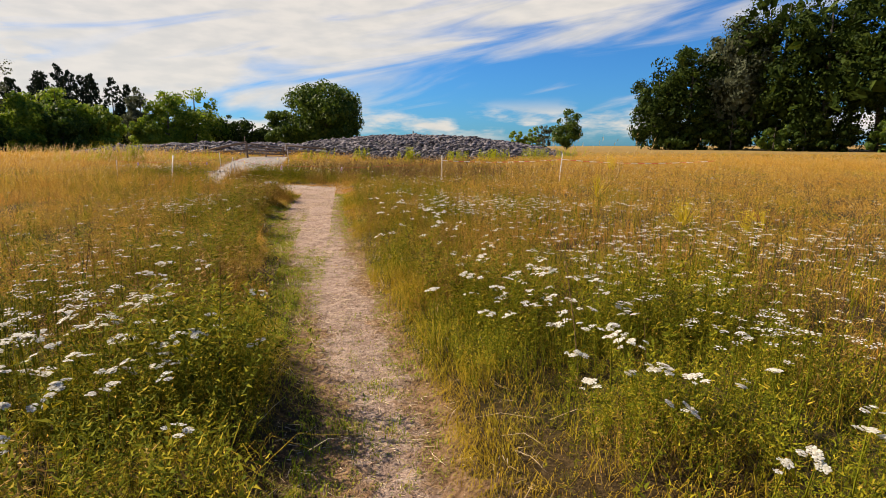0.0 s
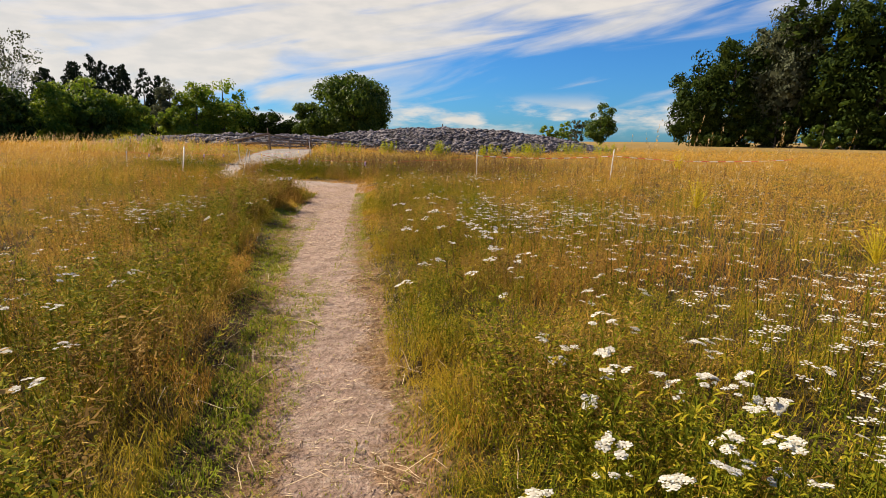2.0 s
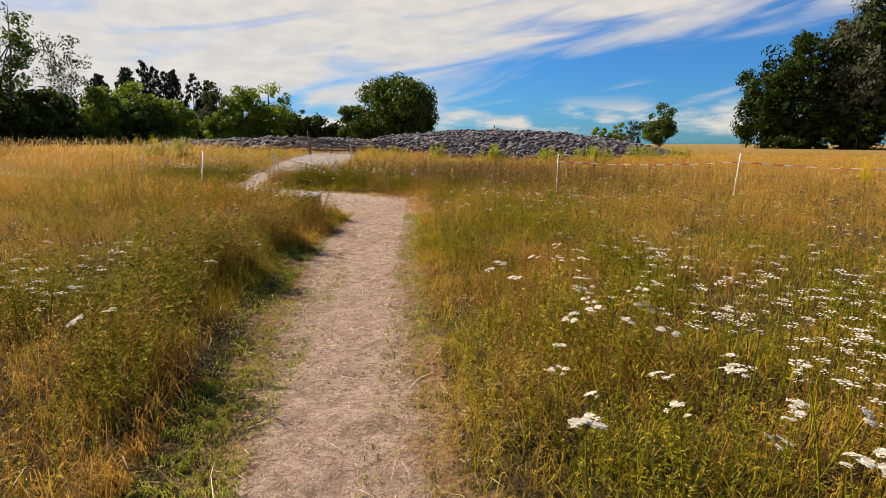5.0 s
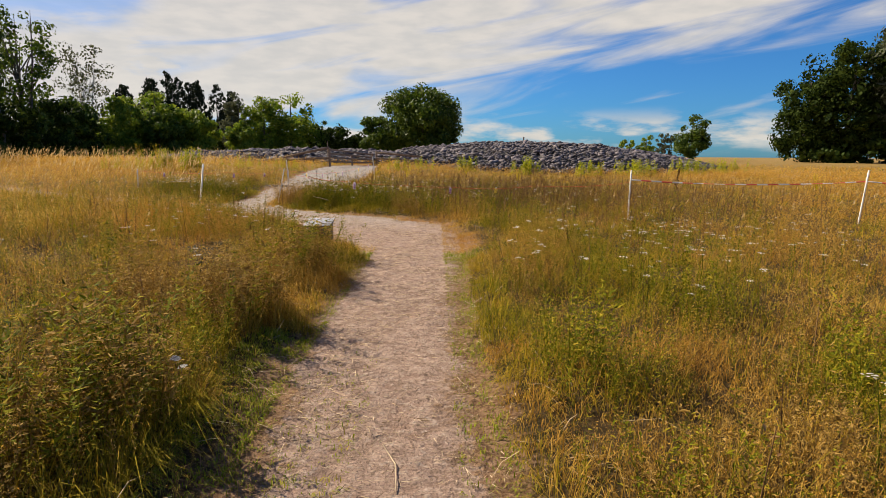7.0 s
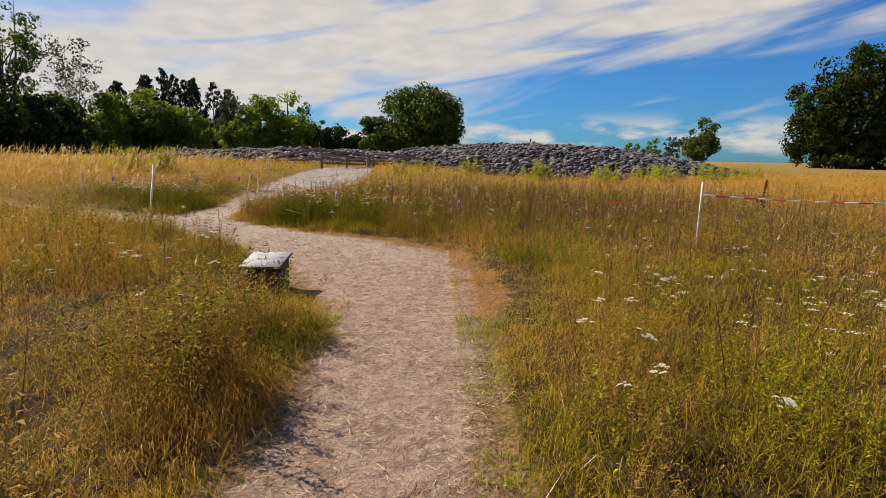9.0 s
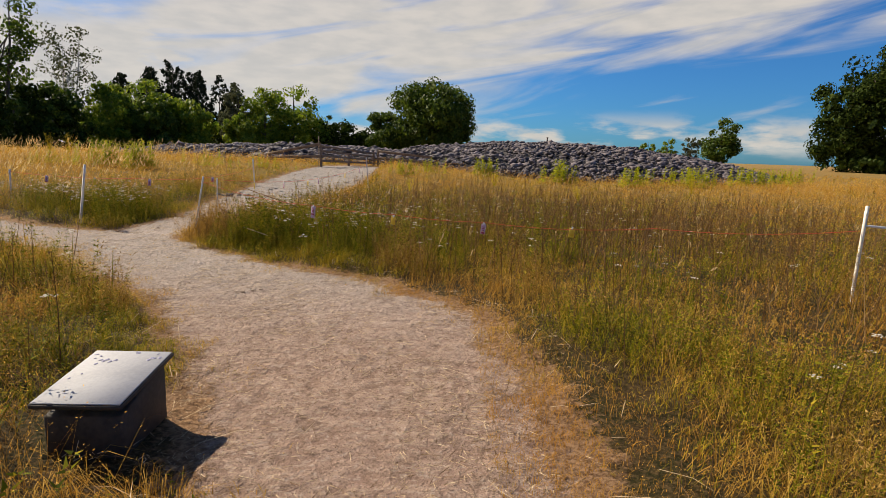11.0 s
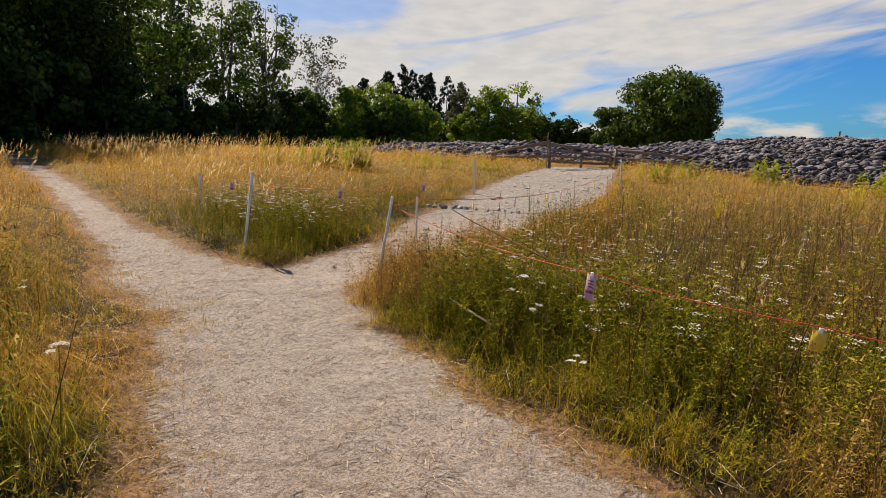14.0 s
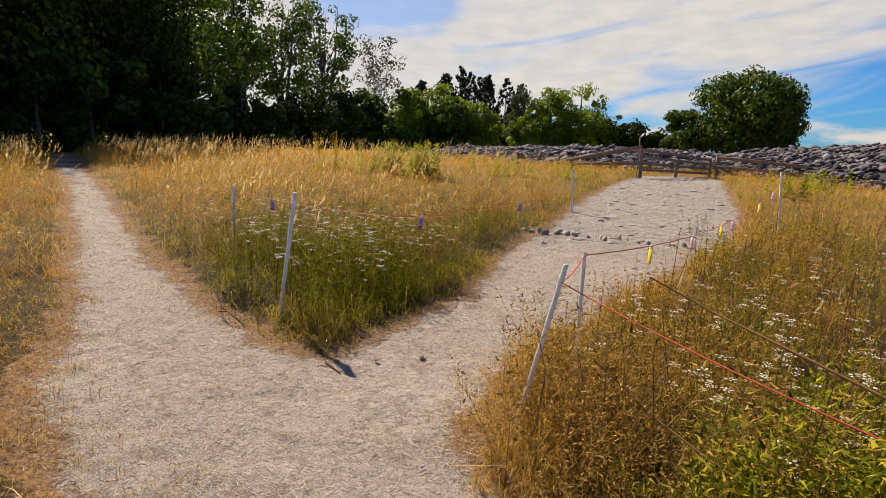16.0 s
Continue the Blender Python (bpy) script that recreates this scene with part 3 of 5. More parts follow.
# places where the growth stands highest
LUSH = ((-0.45, -7.4, 0.7, 1.3), (-0.3, -5.9, 0.5, 0.8), (-0.75, -3.4, 0.5, 1.0), (-1.0, -1.2, 0.5, 0.8), (2.4, -6.6, 0.7, 0.9), (1.9, -4.0, 0.4, 0.8), (3.6, -4.8, 0.9, 0.7), (-1.2, 2.3, 0.5, 0.7), (-0.95, 4.6, 0.4, 0.8),
        (-1.1, 5.4, 0.4, 0.7), (1.7, 1.0, 0.5, 0.7), (2.0, 3.0, 0.6, 0.6), (1.6, 5.6, 0.4, 0.5), (-6.3, 15.9, 0.8, 1.1), (-2.6, 13.1, 0.7, 1.2), (-1.3, 12.9, 0.6, 0.9), (0.4, 13.2, 0.8, 0.7),
        (-3.75, 15.2, 0.45, 1.3), (-3.6, 16.6, 0.5, 1.3), (-3.2, 18.2, 0.7, 1.4), (-6.4, 18.6, 0.6, 1.2), (-6.3, 20.2, 0.6, 1.3), (-6.3, 22.6, 0.7, 1.2), (-6.4, 25.4, 0.8, 1.2), (-2.6, 20.6, 0.8, 1.6), (-2.3, 22.4, 0.9, 1.5))


def leaf_density(x, y):
    d, p = walked_distance(x, y), path_distance(x, y)
    k = 860 * np.exp(-np.maximum(d - 1.4, 0) / 1.7) + 220 * np.exp(-np.maximum(d - 1.4, 0) / 6) + 18 * (1 - smooth(d, 26, 48)) + 5 * (1 - smooth(d, 66, 88))
    k = k * (1 + np.where((x < run_middle(y)) & (y < 4), 5.0, 1.8) * (1 - smooth(p, 0.30, 0.5)))
    rim = 260 * np.exp(-((y - 21.2 - 0.1 * waves(x, y, 1.5, 57)) / 0.13) ** 2) * (np.abs(x + 4.3) < 1.4)
    inner = np.where((x < run_middle(y)) & (y < 3), 0.30 + 0.25 * smooth(waves(x, y, 0.8, 58), 0.0, 0.6) * (y < -2), 0.16)
    inner = np.where((x < -4.2) & (y < 14.2 - 0.3 * (x + 6)), 0.45, inner)
    return (k * smooth(p, -inner, 0.12) + rim) * clear(x, y) * ~on_cairn(x, y)


x, y, r = scatter(leaf_density, -46, 78, -14, 88, 0.5, 1)
d = walked_distance(x, y)
tall = mown(x, y)
g = greenness(x, y)
ox, oy, tq = tufts(x, y, 0.26, 61)
bank = (x < run_middle(y)) * (y < 8.5) * np.exp(-((path_distance(x, y) - 0.70) / 0.36) ** 2)
clump, cq = mound(x, y, 0.85, 62)
swath, sq = mound(x, y, 2.1, 65)
rise = 0.22 + 1.25 * clump * (0.5 + 0.8 * tq[:, 0]) + 0.28 * swath + 0.5 * bank
rise = rise * (1 - 0.4 * np.exp(-((x - 3) / 6) ** 2 - ((y - 16.5) / 5) ** 2))
for px, py, pr, k in LUSH:
    rise = rise + 0.35 * k * np.exp(-((x - px) ** 2 + (y - py) ** 2) / (2 * pr * pr))
h = (0.10 + 0.14 * r.random(len(x))) * tall * rise * (1 + 0.1 * smooth(d, 6, 14)) * (1 + 0.12 * upland(x, y)) + 0.016
h = h * (1 + 1.5 * hollow(x, y)) * (1 - 0.2 * slope_herbs(x, y)) * (0.80 + 0.20 * smooth(d, 2.2, 4.0))
w = (0.0016 + 0.0022 * r.random(len(x))) * (1 + np.maximum(d - 1.2, 0) / 5.0) * np.where(tall < 0.3, 0.8, 1)
z = ground_z(x, y) - 0.01
low = (tall < 0.36) & (y < 7.0)
h = np.where(tall < 0.36, (0.020 + 0.040 * r.random(len(x)) * (0.4 + 0.9 * tq[:, 0])) * np.where(y > 6.4, 1.6, 1.0), h)
w = np.where(low, w * 2.0, w)
green = (r.random(len(x)) * 0.35 + 0.45 * cq[:, 1] + 0.2 * sq[:, 1] < 0.20 + 0.75 * g + 0.4 * leafy(x, y) + 0.28 * slope_herbs(x, y)) & ((tall > 0.36) | (r.random(len(x)) < 0.25))
for name, pick, mat, label in (("mown_turf", low, TURF, "short trodden turf along the dirt path"),
                               ("meadow_grass", ~low & green, GREEN, "olive green meadow grass blades"),
                               ("dry_grass", ~low & ~green, GOLD, "sun-dried golden brown grass blades")):
    vf = arcs(x[pick], y[pick], z[pick], h[pick], w[pick], ox[pick], oy[pick], r, 0.9 if mat is TURF else 1.0 + 0.6 * smooth(d[pick], 5, 12))
    stuff(name, *vf, mat, label, "grass")


def stem_density(x, y):
    d, p = walked_distance(x, y), path_distance(x, y)
    k = 150 * np.exp(-np.maximum(d - 1.5, 0) / 3.0) + 13 * (1 - smooth(d, 24, 50)) + 26 * (1 - smooth(d, 8, 20))
    brown = np.exp(-((x - 3) / 6) ** 2 - ((y - 16) / 6) ** 2)
    m, q = mound(x, y, 0.85, 62)
    k = k * np.where(d < 9, 0.35 + 2.0 * m * (q[..., 1] > 0.42), 1.0)
    k = k * (1 - 0.85 * leafy(x, y))
    for px, py, pr, q in ((-3.75, 14.05, 0.30, 260), (-3.9, 14.5, 0.28, 300), (-3.8, 15.1, 0.28, 200), (-3.55, 13.45, 0.32, 240), (-3.2, 12.9, 0.3, 160), (-1.55, 7.2, 0.35, 130)):
        k = k + q * np.exp(-((x - px) ** 2 + (y - py) ** 2) / (2 * pr * pr))
    return 1.25 * k * (1.15 - 0.7 * greenness(x, y)) * (1 - 0.85 * brown) * (1 - 0.45 * slope_herbs(x, y)) * smooth(p + 0.35 * corner(x, y), 0.25, 0.8) * clear(x, y) * ~on_cairn(x, y)


x, y, r = scatter(stem_density, -42, 48, -14, 46, 0.2, 2)
d, tall = walked_distance(x, y), mown(x, y)
h = (0.14 + 0.16 * r.random(len(x)) + 0.26 * mound(x, y, 0.85, 62)[0]) * tall * np.clip(1 + 0.25 * waves(x, y, 2.3, 43), 0.6, 1.4) * (1 - 0.12 * smooth(d, 6, 14)) * (1 + 0.25 * upland(x, y)) * (1 + 0.5 * hollow(x, y)) * (1 + 0.35 * corner(x, y))
z = ground_z(x, y)
swell = 1 + np.maximum(d - 2, 0) / 4.0
bx, by = r.normal(0, 0.58, len(x)) * h + 0.12 * h, r.normal(0, 0.58, len(x)) * h - 0.05 * h
tx, ty, tz = x + bx, y + by, z + h
a = r.uniform(0, np.pi, len(x))
w = 0.0010 * (1 + np.maximum(d - 2, 0) / 8.0)
V = np.stack([np.stack([x - np.cos(a) * w, y - np.sin(a) * w, z], 1), np.stack([x + np.cos(a) * w, y + np.sin(a) * w, z], 1), np.stack([tx, ty, tz], 1)], 1).reshape(-1, 3)
stuff("bent_grass_stems", V, np.arange(len(V)).reshape(-1, 3), GOLD, "thin upright golden grass stems", "grass")
# open panicles: sprays of small spikelets round the upper third of each stem
k = 5
i = np.repeat(np.arange(len(x)), k)
u = r.random(len(i)) * 1.35 - 0.35
c = np.stack([x[i] + bx[i] * (0.60 + 0.42 * u), y[i] + by[i] * (0.60 + 0.42 * u), z[i] + h[i] * (0.60 + 0.42 * u)], 1)
c += r.normal(0, 1, (len(i), 3)) * ((0.034 * (1.15 - u)) * (1 + 0.25 * (swell[i] - 1)))[:, None]
e1, e2 = r.normal(0, 1, (len(i), 3)), r.normal(0, 1, (len(i), 3))
e1 *= (0.0066 * swell[i] ** 0.75 / np.linalg.norm(e1, axis=1))[:, None]
e2 *= (0.0048 * swell[i] ** 0.75 / np.linalg.norm(e2, axis=1))[:, None]
V = np.stack([c - e1, c + e2, c + e1], 1).reshape(-1, 3)
stuff("bent_grass_panicles", V, np.arange(len(V)).reshape(-1, 3), PANICLE, "hazy orange-brown seed heads of bent grass", "grass")


def plume_density(x, y):
    p = path_distance(x, y)
    zone = smooth(-x, 6.5, 9.5) * smooth(y, 16.0, 17.5) * (1 - smooth(y, 24, 33)) + 0.8 * smooth(-x, 9, 12) * smooth(-(y - 15.5 + 0.62 * (-x - 9.5)), -0.3, 1) * smooth(y, 12, 15)
    return 9 * np.clip(zone, 0, 1) * smooth(p, 0.35, 1.0) + 1.6 * smooth(y, 6, 16) * smooth(p, 0.6, 1.4) * (1 - smooth(y, 30, 40))


x, y, r = scatter(plume_density, -30, 22, 4, 36, 0.5, 3)
tallgrass = smooth(-x, 6, 10)
h = (0.46 + 0.50 * tallgrass) * (0.8 + 0.4 * r.random(len(x)))
z = ground_z(x, y)
stemV = blades(x, y, z, h, np.full(len(x), 0.006), r, 0.30, (0.34, 0.10), False)
stuff("tall_grass_stalks", *stemV, GOLD, "tall golden grass stalks on the bank", "grass")
tips = stemV[0].reshape(-1, 3, 3)[:, 2]
k = 4
i = np.repeat(np.arange(len(x)), k)
u = np.tile(np.linspace(0, 1, k), len(x))
base = np.stack([x, y, z], 1)[i]
axis = (tips[i] - base)
c = base + axis * (0.82 + 0.2 * u)[:, None] + r.normal(0, 0.010, (len(i), 3))
e1 = axis / np.linalg.norm(axis, axis=1)[:, None] * 0.045 + r.normal(0, 0.012, (len(i), 3))
e2 = r.normal(0, 1, (len(i), 3))
e2 *= (0.016 * np.sin(np.pi * (0.15 + 0.75 * u)) / np.linalg.norm(e2, axis=1))[:, None]
V = np.stack([c - e1, c + e2, c + e1, c - e2], 1).reshape(-1, 3)
stuff("grass_plumes", V, np.arange(len(V)).reshape(-1, 4), PLUME, "pale straw-coloured feathery grass plumes", "grass")


# a stand of tall pale oat grass in the meadow
r = np.random.default_rng(33)
n = 46
x, y = 4.3 + r.normal(0, 0.75, n), -2.5 + r.normal(0, 0.45, n)
h = r.uniform(1.0, 1.62, n)
z = ground_z(x, y)
oat = blades(x, y, z, h, np.full(n, 0.006), r, 0.16, (0.10, 0.04), True)
stuff("oat_grass_stalks", *oat, GOLD, "tall thin pale oat grass stalks", "grass")
tips, mids = oat[0].reshape(-1, 5, 3)[:, 4], oat[0].reshape(-1, 5, 3)[:, 2:4].mean(axis=1)
i = np.repeat(np.arange(n), 16)
u = r.random(len(i))
c = mids[i] + (tips[i] - mids[i]) * (0.45 + 0.57 * u)[:, None] + r.normal(0, 0.012, (len(i), 3)) * (1.2 - u)[:, None]
e1 = np.array([0.004, 0.0, 0.014]) + r.normal(0, 0.006, (len(i), 3))
e2 = r.normal(0, 0.0028, (len(i), 3))
V = np.stack([c - e1, c + e2, c + e1, c - e2], 1).reshape(-1, 3)
stuff("oat_grass_panicles", V, np.arange(len(V)).reshape(-1, 4), PLUME, "pale nodding panicles of oat grass", "grass")


# loose straw trampled into the path and its rims
def straw_density(x, y):
    p, d = path_distance(x, y), walked_distance(x, y)
    return (950 * np.clip(0.5 + waves(x, y, 1.2, 51), 0.10, 1) * (1 - smooth(p, 0.2, 0.7)) * (1 - 0.75 * smooth(d, 1.5, 7))) * (1 - smooth(d, 8, 14))


x, y, r = scatter(straw_density, -12, 5, -14, 26, 0.4, 4)
n = len(x)
a, L = r.uniform(0, 2 * np.pi, n), r.gamma(2.0, 0.022, n) + 0.015
z = np.maximum(ground_z(x, y), path_z(x, y)) + 0.003
dx, dy, up = np.cos(a) * L, np.sin(a) * L, r.uniform(0, 0.012, n)
wx, wy = -np.sin(a) * 0.0016, np.cos(a) * 0.0016
V = np.stack([np.stack([x - wx, y - wy, z], 1), np.stack([x + wx, y + wy, z + 0.002], 1), np.stack([x + dx, y + dy, z + up], 1)], 1).reshape(-1, 3)
stuff("trampled_straw", V, np.arange(len(V)).reshape(-1, 3), STRAW, "loose dry straw lying on the path", "straw")


# long lodged straw, fallen over beside the paths
def lodged_density(x, y):
    p = path_distance(x, y)
    k = 75 * np.exp(-((x + 5.3) / 1.1) ** 2 - ((y - 11.9) / 0.9) ** 2) + 14 * (walked_distance(x, y) < 3)
    return k * smooth(p, -0.05, 0.15) * (1 - smooth(p, 0.45, 0.8))


x, y, r = scatter(lodged_density, -9, 4, -11, 15, 0.3, 14)
n = len(x)
a, L = r.uniform(0, 2 * np.pi, n), r.uniform(0.10, 0.36, n)
z = ground_z(x, y) + 0.02 + 0.05 * r.random(n)
bend, up = r.normal(0, 0.05, n), r.uniform(0.0, 0.06, n)
px_, py_ = -np.sin(a), np.cos(a)
mx, my = x + np.cos(a) * L * 0.5 + px_ * bend * L, y + np.sin(a) * L * 0.5 + py_ * bend * L
ex, ey = x + np.cos(a) * L, y + np.sin(a) * L
V = np.stack([np.stack([x - px_ * 0.0018, y - py_ * 0.0018, z], 1), np.stack([x + px_ * 0.0018, y + py_ * 0.0018, z], 1), np.stack([mx + px_ * 0.0018, my + py_ * 0.0018, z + up], 1),
              np.stack([mx - px_ * 0.0018, my - py_ * 0.0018, z + up], 1), np.stack([ex, ey, z + up * 0.4], 1)], 1).reshape(-1, 3)
F = (5 * np.arange(n)[:, None, None] + np.array([[0, 1, 2], [0, 2, 3], [3, 2, 4]])[None]).reshape(-1, 3)
stuff("lodged_straw", V, F, STRAW, "long pale straw fallen over beside the path", "straw")


def repeat(VF, x, y, z, size, r, tilt=0.12):
    """Many turned, leaning copies of one small plant joined into one mesh."""
    V, F = VF
    n = len(x)
    a = r.uniform(0, 2 * np.pi, n)
    ca, sa = np.cos(a), np.sin(a)
    X = V[None, :, 0] * ca[:, None] - V[None, :, 1] * sa[:, None]
    Y = V[None, :, 0] * sa[:, None] + V[None, :, 1] * ca[:, None]
    Z = np.repeat(V[None, :, 2], n, 0)
    X = X + Z * r.normal(0.04, tilt, n)[:, None]
    Y = Y + Z * r.normal(0, tilt, n)[:, None]
    s = np.asarray(size)[:, None]
    out = np.stack([X * s + x[:, None], Y * s + y[:, None], Z * s + z[:, None]], 2).reshape(-1, 3)
    return out, (F[None] + (np.arange(n) * len(V))[:, None, None]).reshape(-1, F.shape[1])


def leaf_card(length, width, at, az, el, droop=0.35):
    """A pointed leaf with a fold: four triangles."""
    ca, sa, ce, se = math.cos(az), math.sin(az), math.cos(el), math.sin(el)
    fwd = np.array([ca * ce, sa * ce, se])
    side = np.array([-sa, ca, 0])
    up = np.cross(fwd, side) * -1
    at = np.array(at)
    mid = at + fwd * length * 0.45
    tip = at + fwd * length + np.array([0, 0, -droop * length])
    V = [at, mid + side * width / 2 + up * 0.02 * length, mid - up * 0.05 * length, mid - side * width / 2 + up * 0.02 * length, tip]
    return np.array(V), np.array([[0, 2, 1], [0, 3, 2], [1, 2, 4], [2, 3, 4]])


def leaf_blade(length, width, at, az, el):
    """A small folded leaf: two triangles."""
    ca, sa, ce, se = math.cos(az), math.sin(az), math.cos(el), math.sin(el)
    fwd, side, at = np.array([ca * ce, sa * ce, se]), np.array([-sa, ca, 0]), np.array(at)
    mid = at + fwd * length * 0.5 + np.array([0, 0, 0.12 * length])
    V = [at, mid + side * width / 2, at + fwd * length - np.array([0, 0, 0.1 * length]), mid - side * width / 2]
    return np.array(V), np.array([[0, 1, 2], [0, 2, 3]])


def cushion(height, stems, leaves, length, width, spread, seed):
    """A low bushy herb: several leafy shoots from one root."""
    r = np.random.default_rng(seed)
    out = []
    for k in range(stems):
        a, lean = r.uniform(0, 6.28), r.uniform(0.1, 1.0) * spread
        top = np.array([math.cos(a) * lean, math.sin(a) * lean, height * r.uniform(0.65, 1.1)])
        side = np.array([-math.sin(a), math.cos(a), 0]) * 0.0008
        out.append((np.array([-side, side, top + side * 0.4, top - side * 0.4]), np.array([[0, 1, 2], [0, 2, 3]])))
        for i in range(leaves):
            u = (i + 0.6) / leaves
            out.append(leaf_blade(length * r.uniform(0.6, 1.2), width, top * u, r.uniform(0, 6.28), r.uniform(-0.2, 0.9)))
    return merge(*out)


def herb(height, leaves, length, width, seed, branch=0.0):
    """A leafy stem."""
    r = np.random.default_rng(seed)
    out = [tube([(0, 0, 0), (0.02, 0.01, height * 0.5), (0.01, 0.03, height)], [0.004, 0.003, 0.0012], 3, False)]
    for i in range(leaves):
        u = (i + 0.5) / leaves
        k = 1.15 - 0.7 * u
        out.append(leaf_card(length * k * r.uniform(0.7, 1.2), width * k, (0.015 * u, 0.02 * u, height * (0.08 + 0.9 * u)), r.uniform(0, 2 * np.pi), r.uniform(-0.1, 0.8)))
    return merge(*out)


def umbel(radius, florets, seed, full=1.0):
    """A flat, slightly domed head of many small florets, as in yarrow."""
    r = np.random.default_rng(seed)
    out = []
    for i in range(florets):
        q, b = radius * math.sqrt((i + 0.5) / florets), i * 2.399963
        c = np.array([q * math.cos(b), q * math.sin(b), -0.18 * q * q / radius + r.uniform(-0.002, 0.002)])
        s = full * radius * r.uniform(0.13, 0.24)
        t = r.uniform(0, 2 * np.pi)
        ring = [c + np.array([s * math.cos(t + k * 1.2566), s * math.sin(t + k * 1.2566), -0.3 * s + r.uniform(-0.001, 0.001)]) for k in range(5)]
        out.append((np.array([c + np.array([0, 0, 0.12 * s])] + ring), np.array([[0, 1 + k, 1 + (k + 1) % 5] for k in range(5)])))
    return merge(*out)


# dark leafy herbs in patches and along the rims
def bank_at(x, y):
    """The overgrown bank beside the path: 1 on its crest."""
    p = path_distance(x, y)
    left = (x < run_middle(y)) & (y < 9)
    crest = np.where(left, np.where(y < 3, 0.92, 0.66), 0.80)
    body = np.exp(-((p - crest) / 0.30) ** 2) * np.where(left, 1.0, 0.55 * (1 - smooth(y, 0.5, 2.5)))
    return body * np.clip(0.75 + 0.6 * waves(x, y, 1.6, 91), 0.15, 1.2) * (1 - np.exp(-((y - 7.9) / 0.75) ** 2))


def herb_density(x, y):
    p, d = path_distance(x, y), walked_distance(x, y)
    k = 16.0 * np.exp(-np.maximum(d - 2, 0) / 2.0) + 50 * bank_at(x, y) + 26 * np.exp(-((x - 3.5) / 5) ** 2 - ((y - 15.8) / 4) ** 2) + 20 * np.clip(greenness(x, y) - 0.40, 0, 1)
    for px, py, pr, q in ((-3.7, 15.2, 0.5, 40), (-3.3, 17.4, 0.6, 40), (-3.0, 19.0, 0.8, 40), (-2.4, 21.6, 0.9, 35), (-6.5, 18.6, 0.7, 45), (-6.5, 20.6, 0.7, 45), (-6.5, 23.0, 0.8, 40), (-8.0, 16.6, 1.2, 25), (-1.3, 2.6, 0.8, 45), (-1.9, 0.8, 1.0, 40), (-2.6, 4.2, 1.0, 30), (1.7, 2.2, 0.7, 25), (2.6, 0.9, 1.0, 15), (-6.5, 16.3, 0.9, 90), (-5.9, 15.9, 0.5, 60), (-2.5, 13.2, 0.8, 90), (-1.5, 13.1, 0.8, 60), (-3.1, 13.9, 0.5, 60), (2.3, -6.8, 1.2, 50), (-0.9, -6.8, 0.8, 60), (1.7, -3.5, 0.5, 40)):
        k = k + q * np.exp(-((x - px) ** 2 + (y - py) ** 2) / (2 * pr * pr))
    k = np.where((y > 7) & (mown(x, y) < 0.45), 0.12 * k, k)
    k = k * (0.1 + 1.4 * mound(x, y, 0.85, 62)[0])
    return k * smooth(p, 0.12, 0.4) * np.exp(-np.maximum(d - 3, 0) / 12) * clear(x, y) * ((np.abs(x + 1.45) > 0.42) | (np.abs(y - 7.75) > 0.7))


x, y, r = scatter(herb_density, -16, 9, -12.5, 24, 0.4, 5)
z, tall = ground_z(x, y) - 0.01, np.maximum(mown(x, y), 0.35)
m, q = mound(x, y, 0.85, 62)
lush = sum(k * np.exp(-((x - px) ** 2 + (y - py) ** 2) / (2 * pr * pr)) for px, py, pr, k in LUSH)
size = tall * np.minimum(0.35 + 0.95 * m + 0.45 * lush + 0.55 * bank_at(x, y), 1.6) * r.uniform(0.75, 1.25, len(x)) * (1 + 0.12 * upland(x, y))
kind = np.digitize(r.random(len(x)) * 0.4 + 0.6 * q[:, 1], (0.32, 0.56))
kind[(bank_at(x, y) > 0.25) & (y > 0.5) & (r.random(len(x)) < 0.5)] = 2
kind[(np.hypot(x + 3.75, (y - 15.6) / 1.8) < 0.9)] = 2
kind[(y > 13.6) & (x > 0.3) & (r.random(len(x)) < 0.75)] = 2
kind[(leafy(x, y) > 0.5) & (r.random(len(x)) < 0.85)] = 0
for k, (name, vf, mat, label) in enumerate((("bedstraw", cushion(0.23, 6, 8, 0.021, 0.0055, 0.19, 1), HERB, "dark green bushy bedstraw among the grass"),
                                            ("leafy_herbs", cushion(0.21, 6, 7, 0.021, 0.0065, 0.18, 2), HERB, "dark green leafy herbs among the grass"),
                                            ("dried_herbs", cushion(0.25, 6, 8, 0.020, 0.0048, 0.20, 3), DRY, "withered reddish brown herbs among the grass"))):
    m = kind == k
    stuff(name, *repeat(vf, x[m], y[m], z[m], size[m] * (1.1 if k else 1.25), r), mat, label, "herbs")


# tall leafy forbs: the closed canopy beside the path, mounded, with dark gaps between the plants
def canopy(x, y):
    left = (x < run_middle(y)) & (y < 9)
    h = 0.08 + 0.46 * mound(x, y, 0.85, 62)[0] + 0.05 * waves(x, y, 1.7, 94) + np.where(left, 0.05, 0.0)
    h = h + 0.20 * bank_at(x, y) * left + 0.10 * upland(x, y) + 0.16 * hollow(x, y) + 0.14 * corner(x, y)
    return np.clip(h, 0.12, 0.62) * (0.25 + 0.75 * smooth(mown(x, y), 0.3, 0.95))


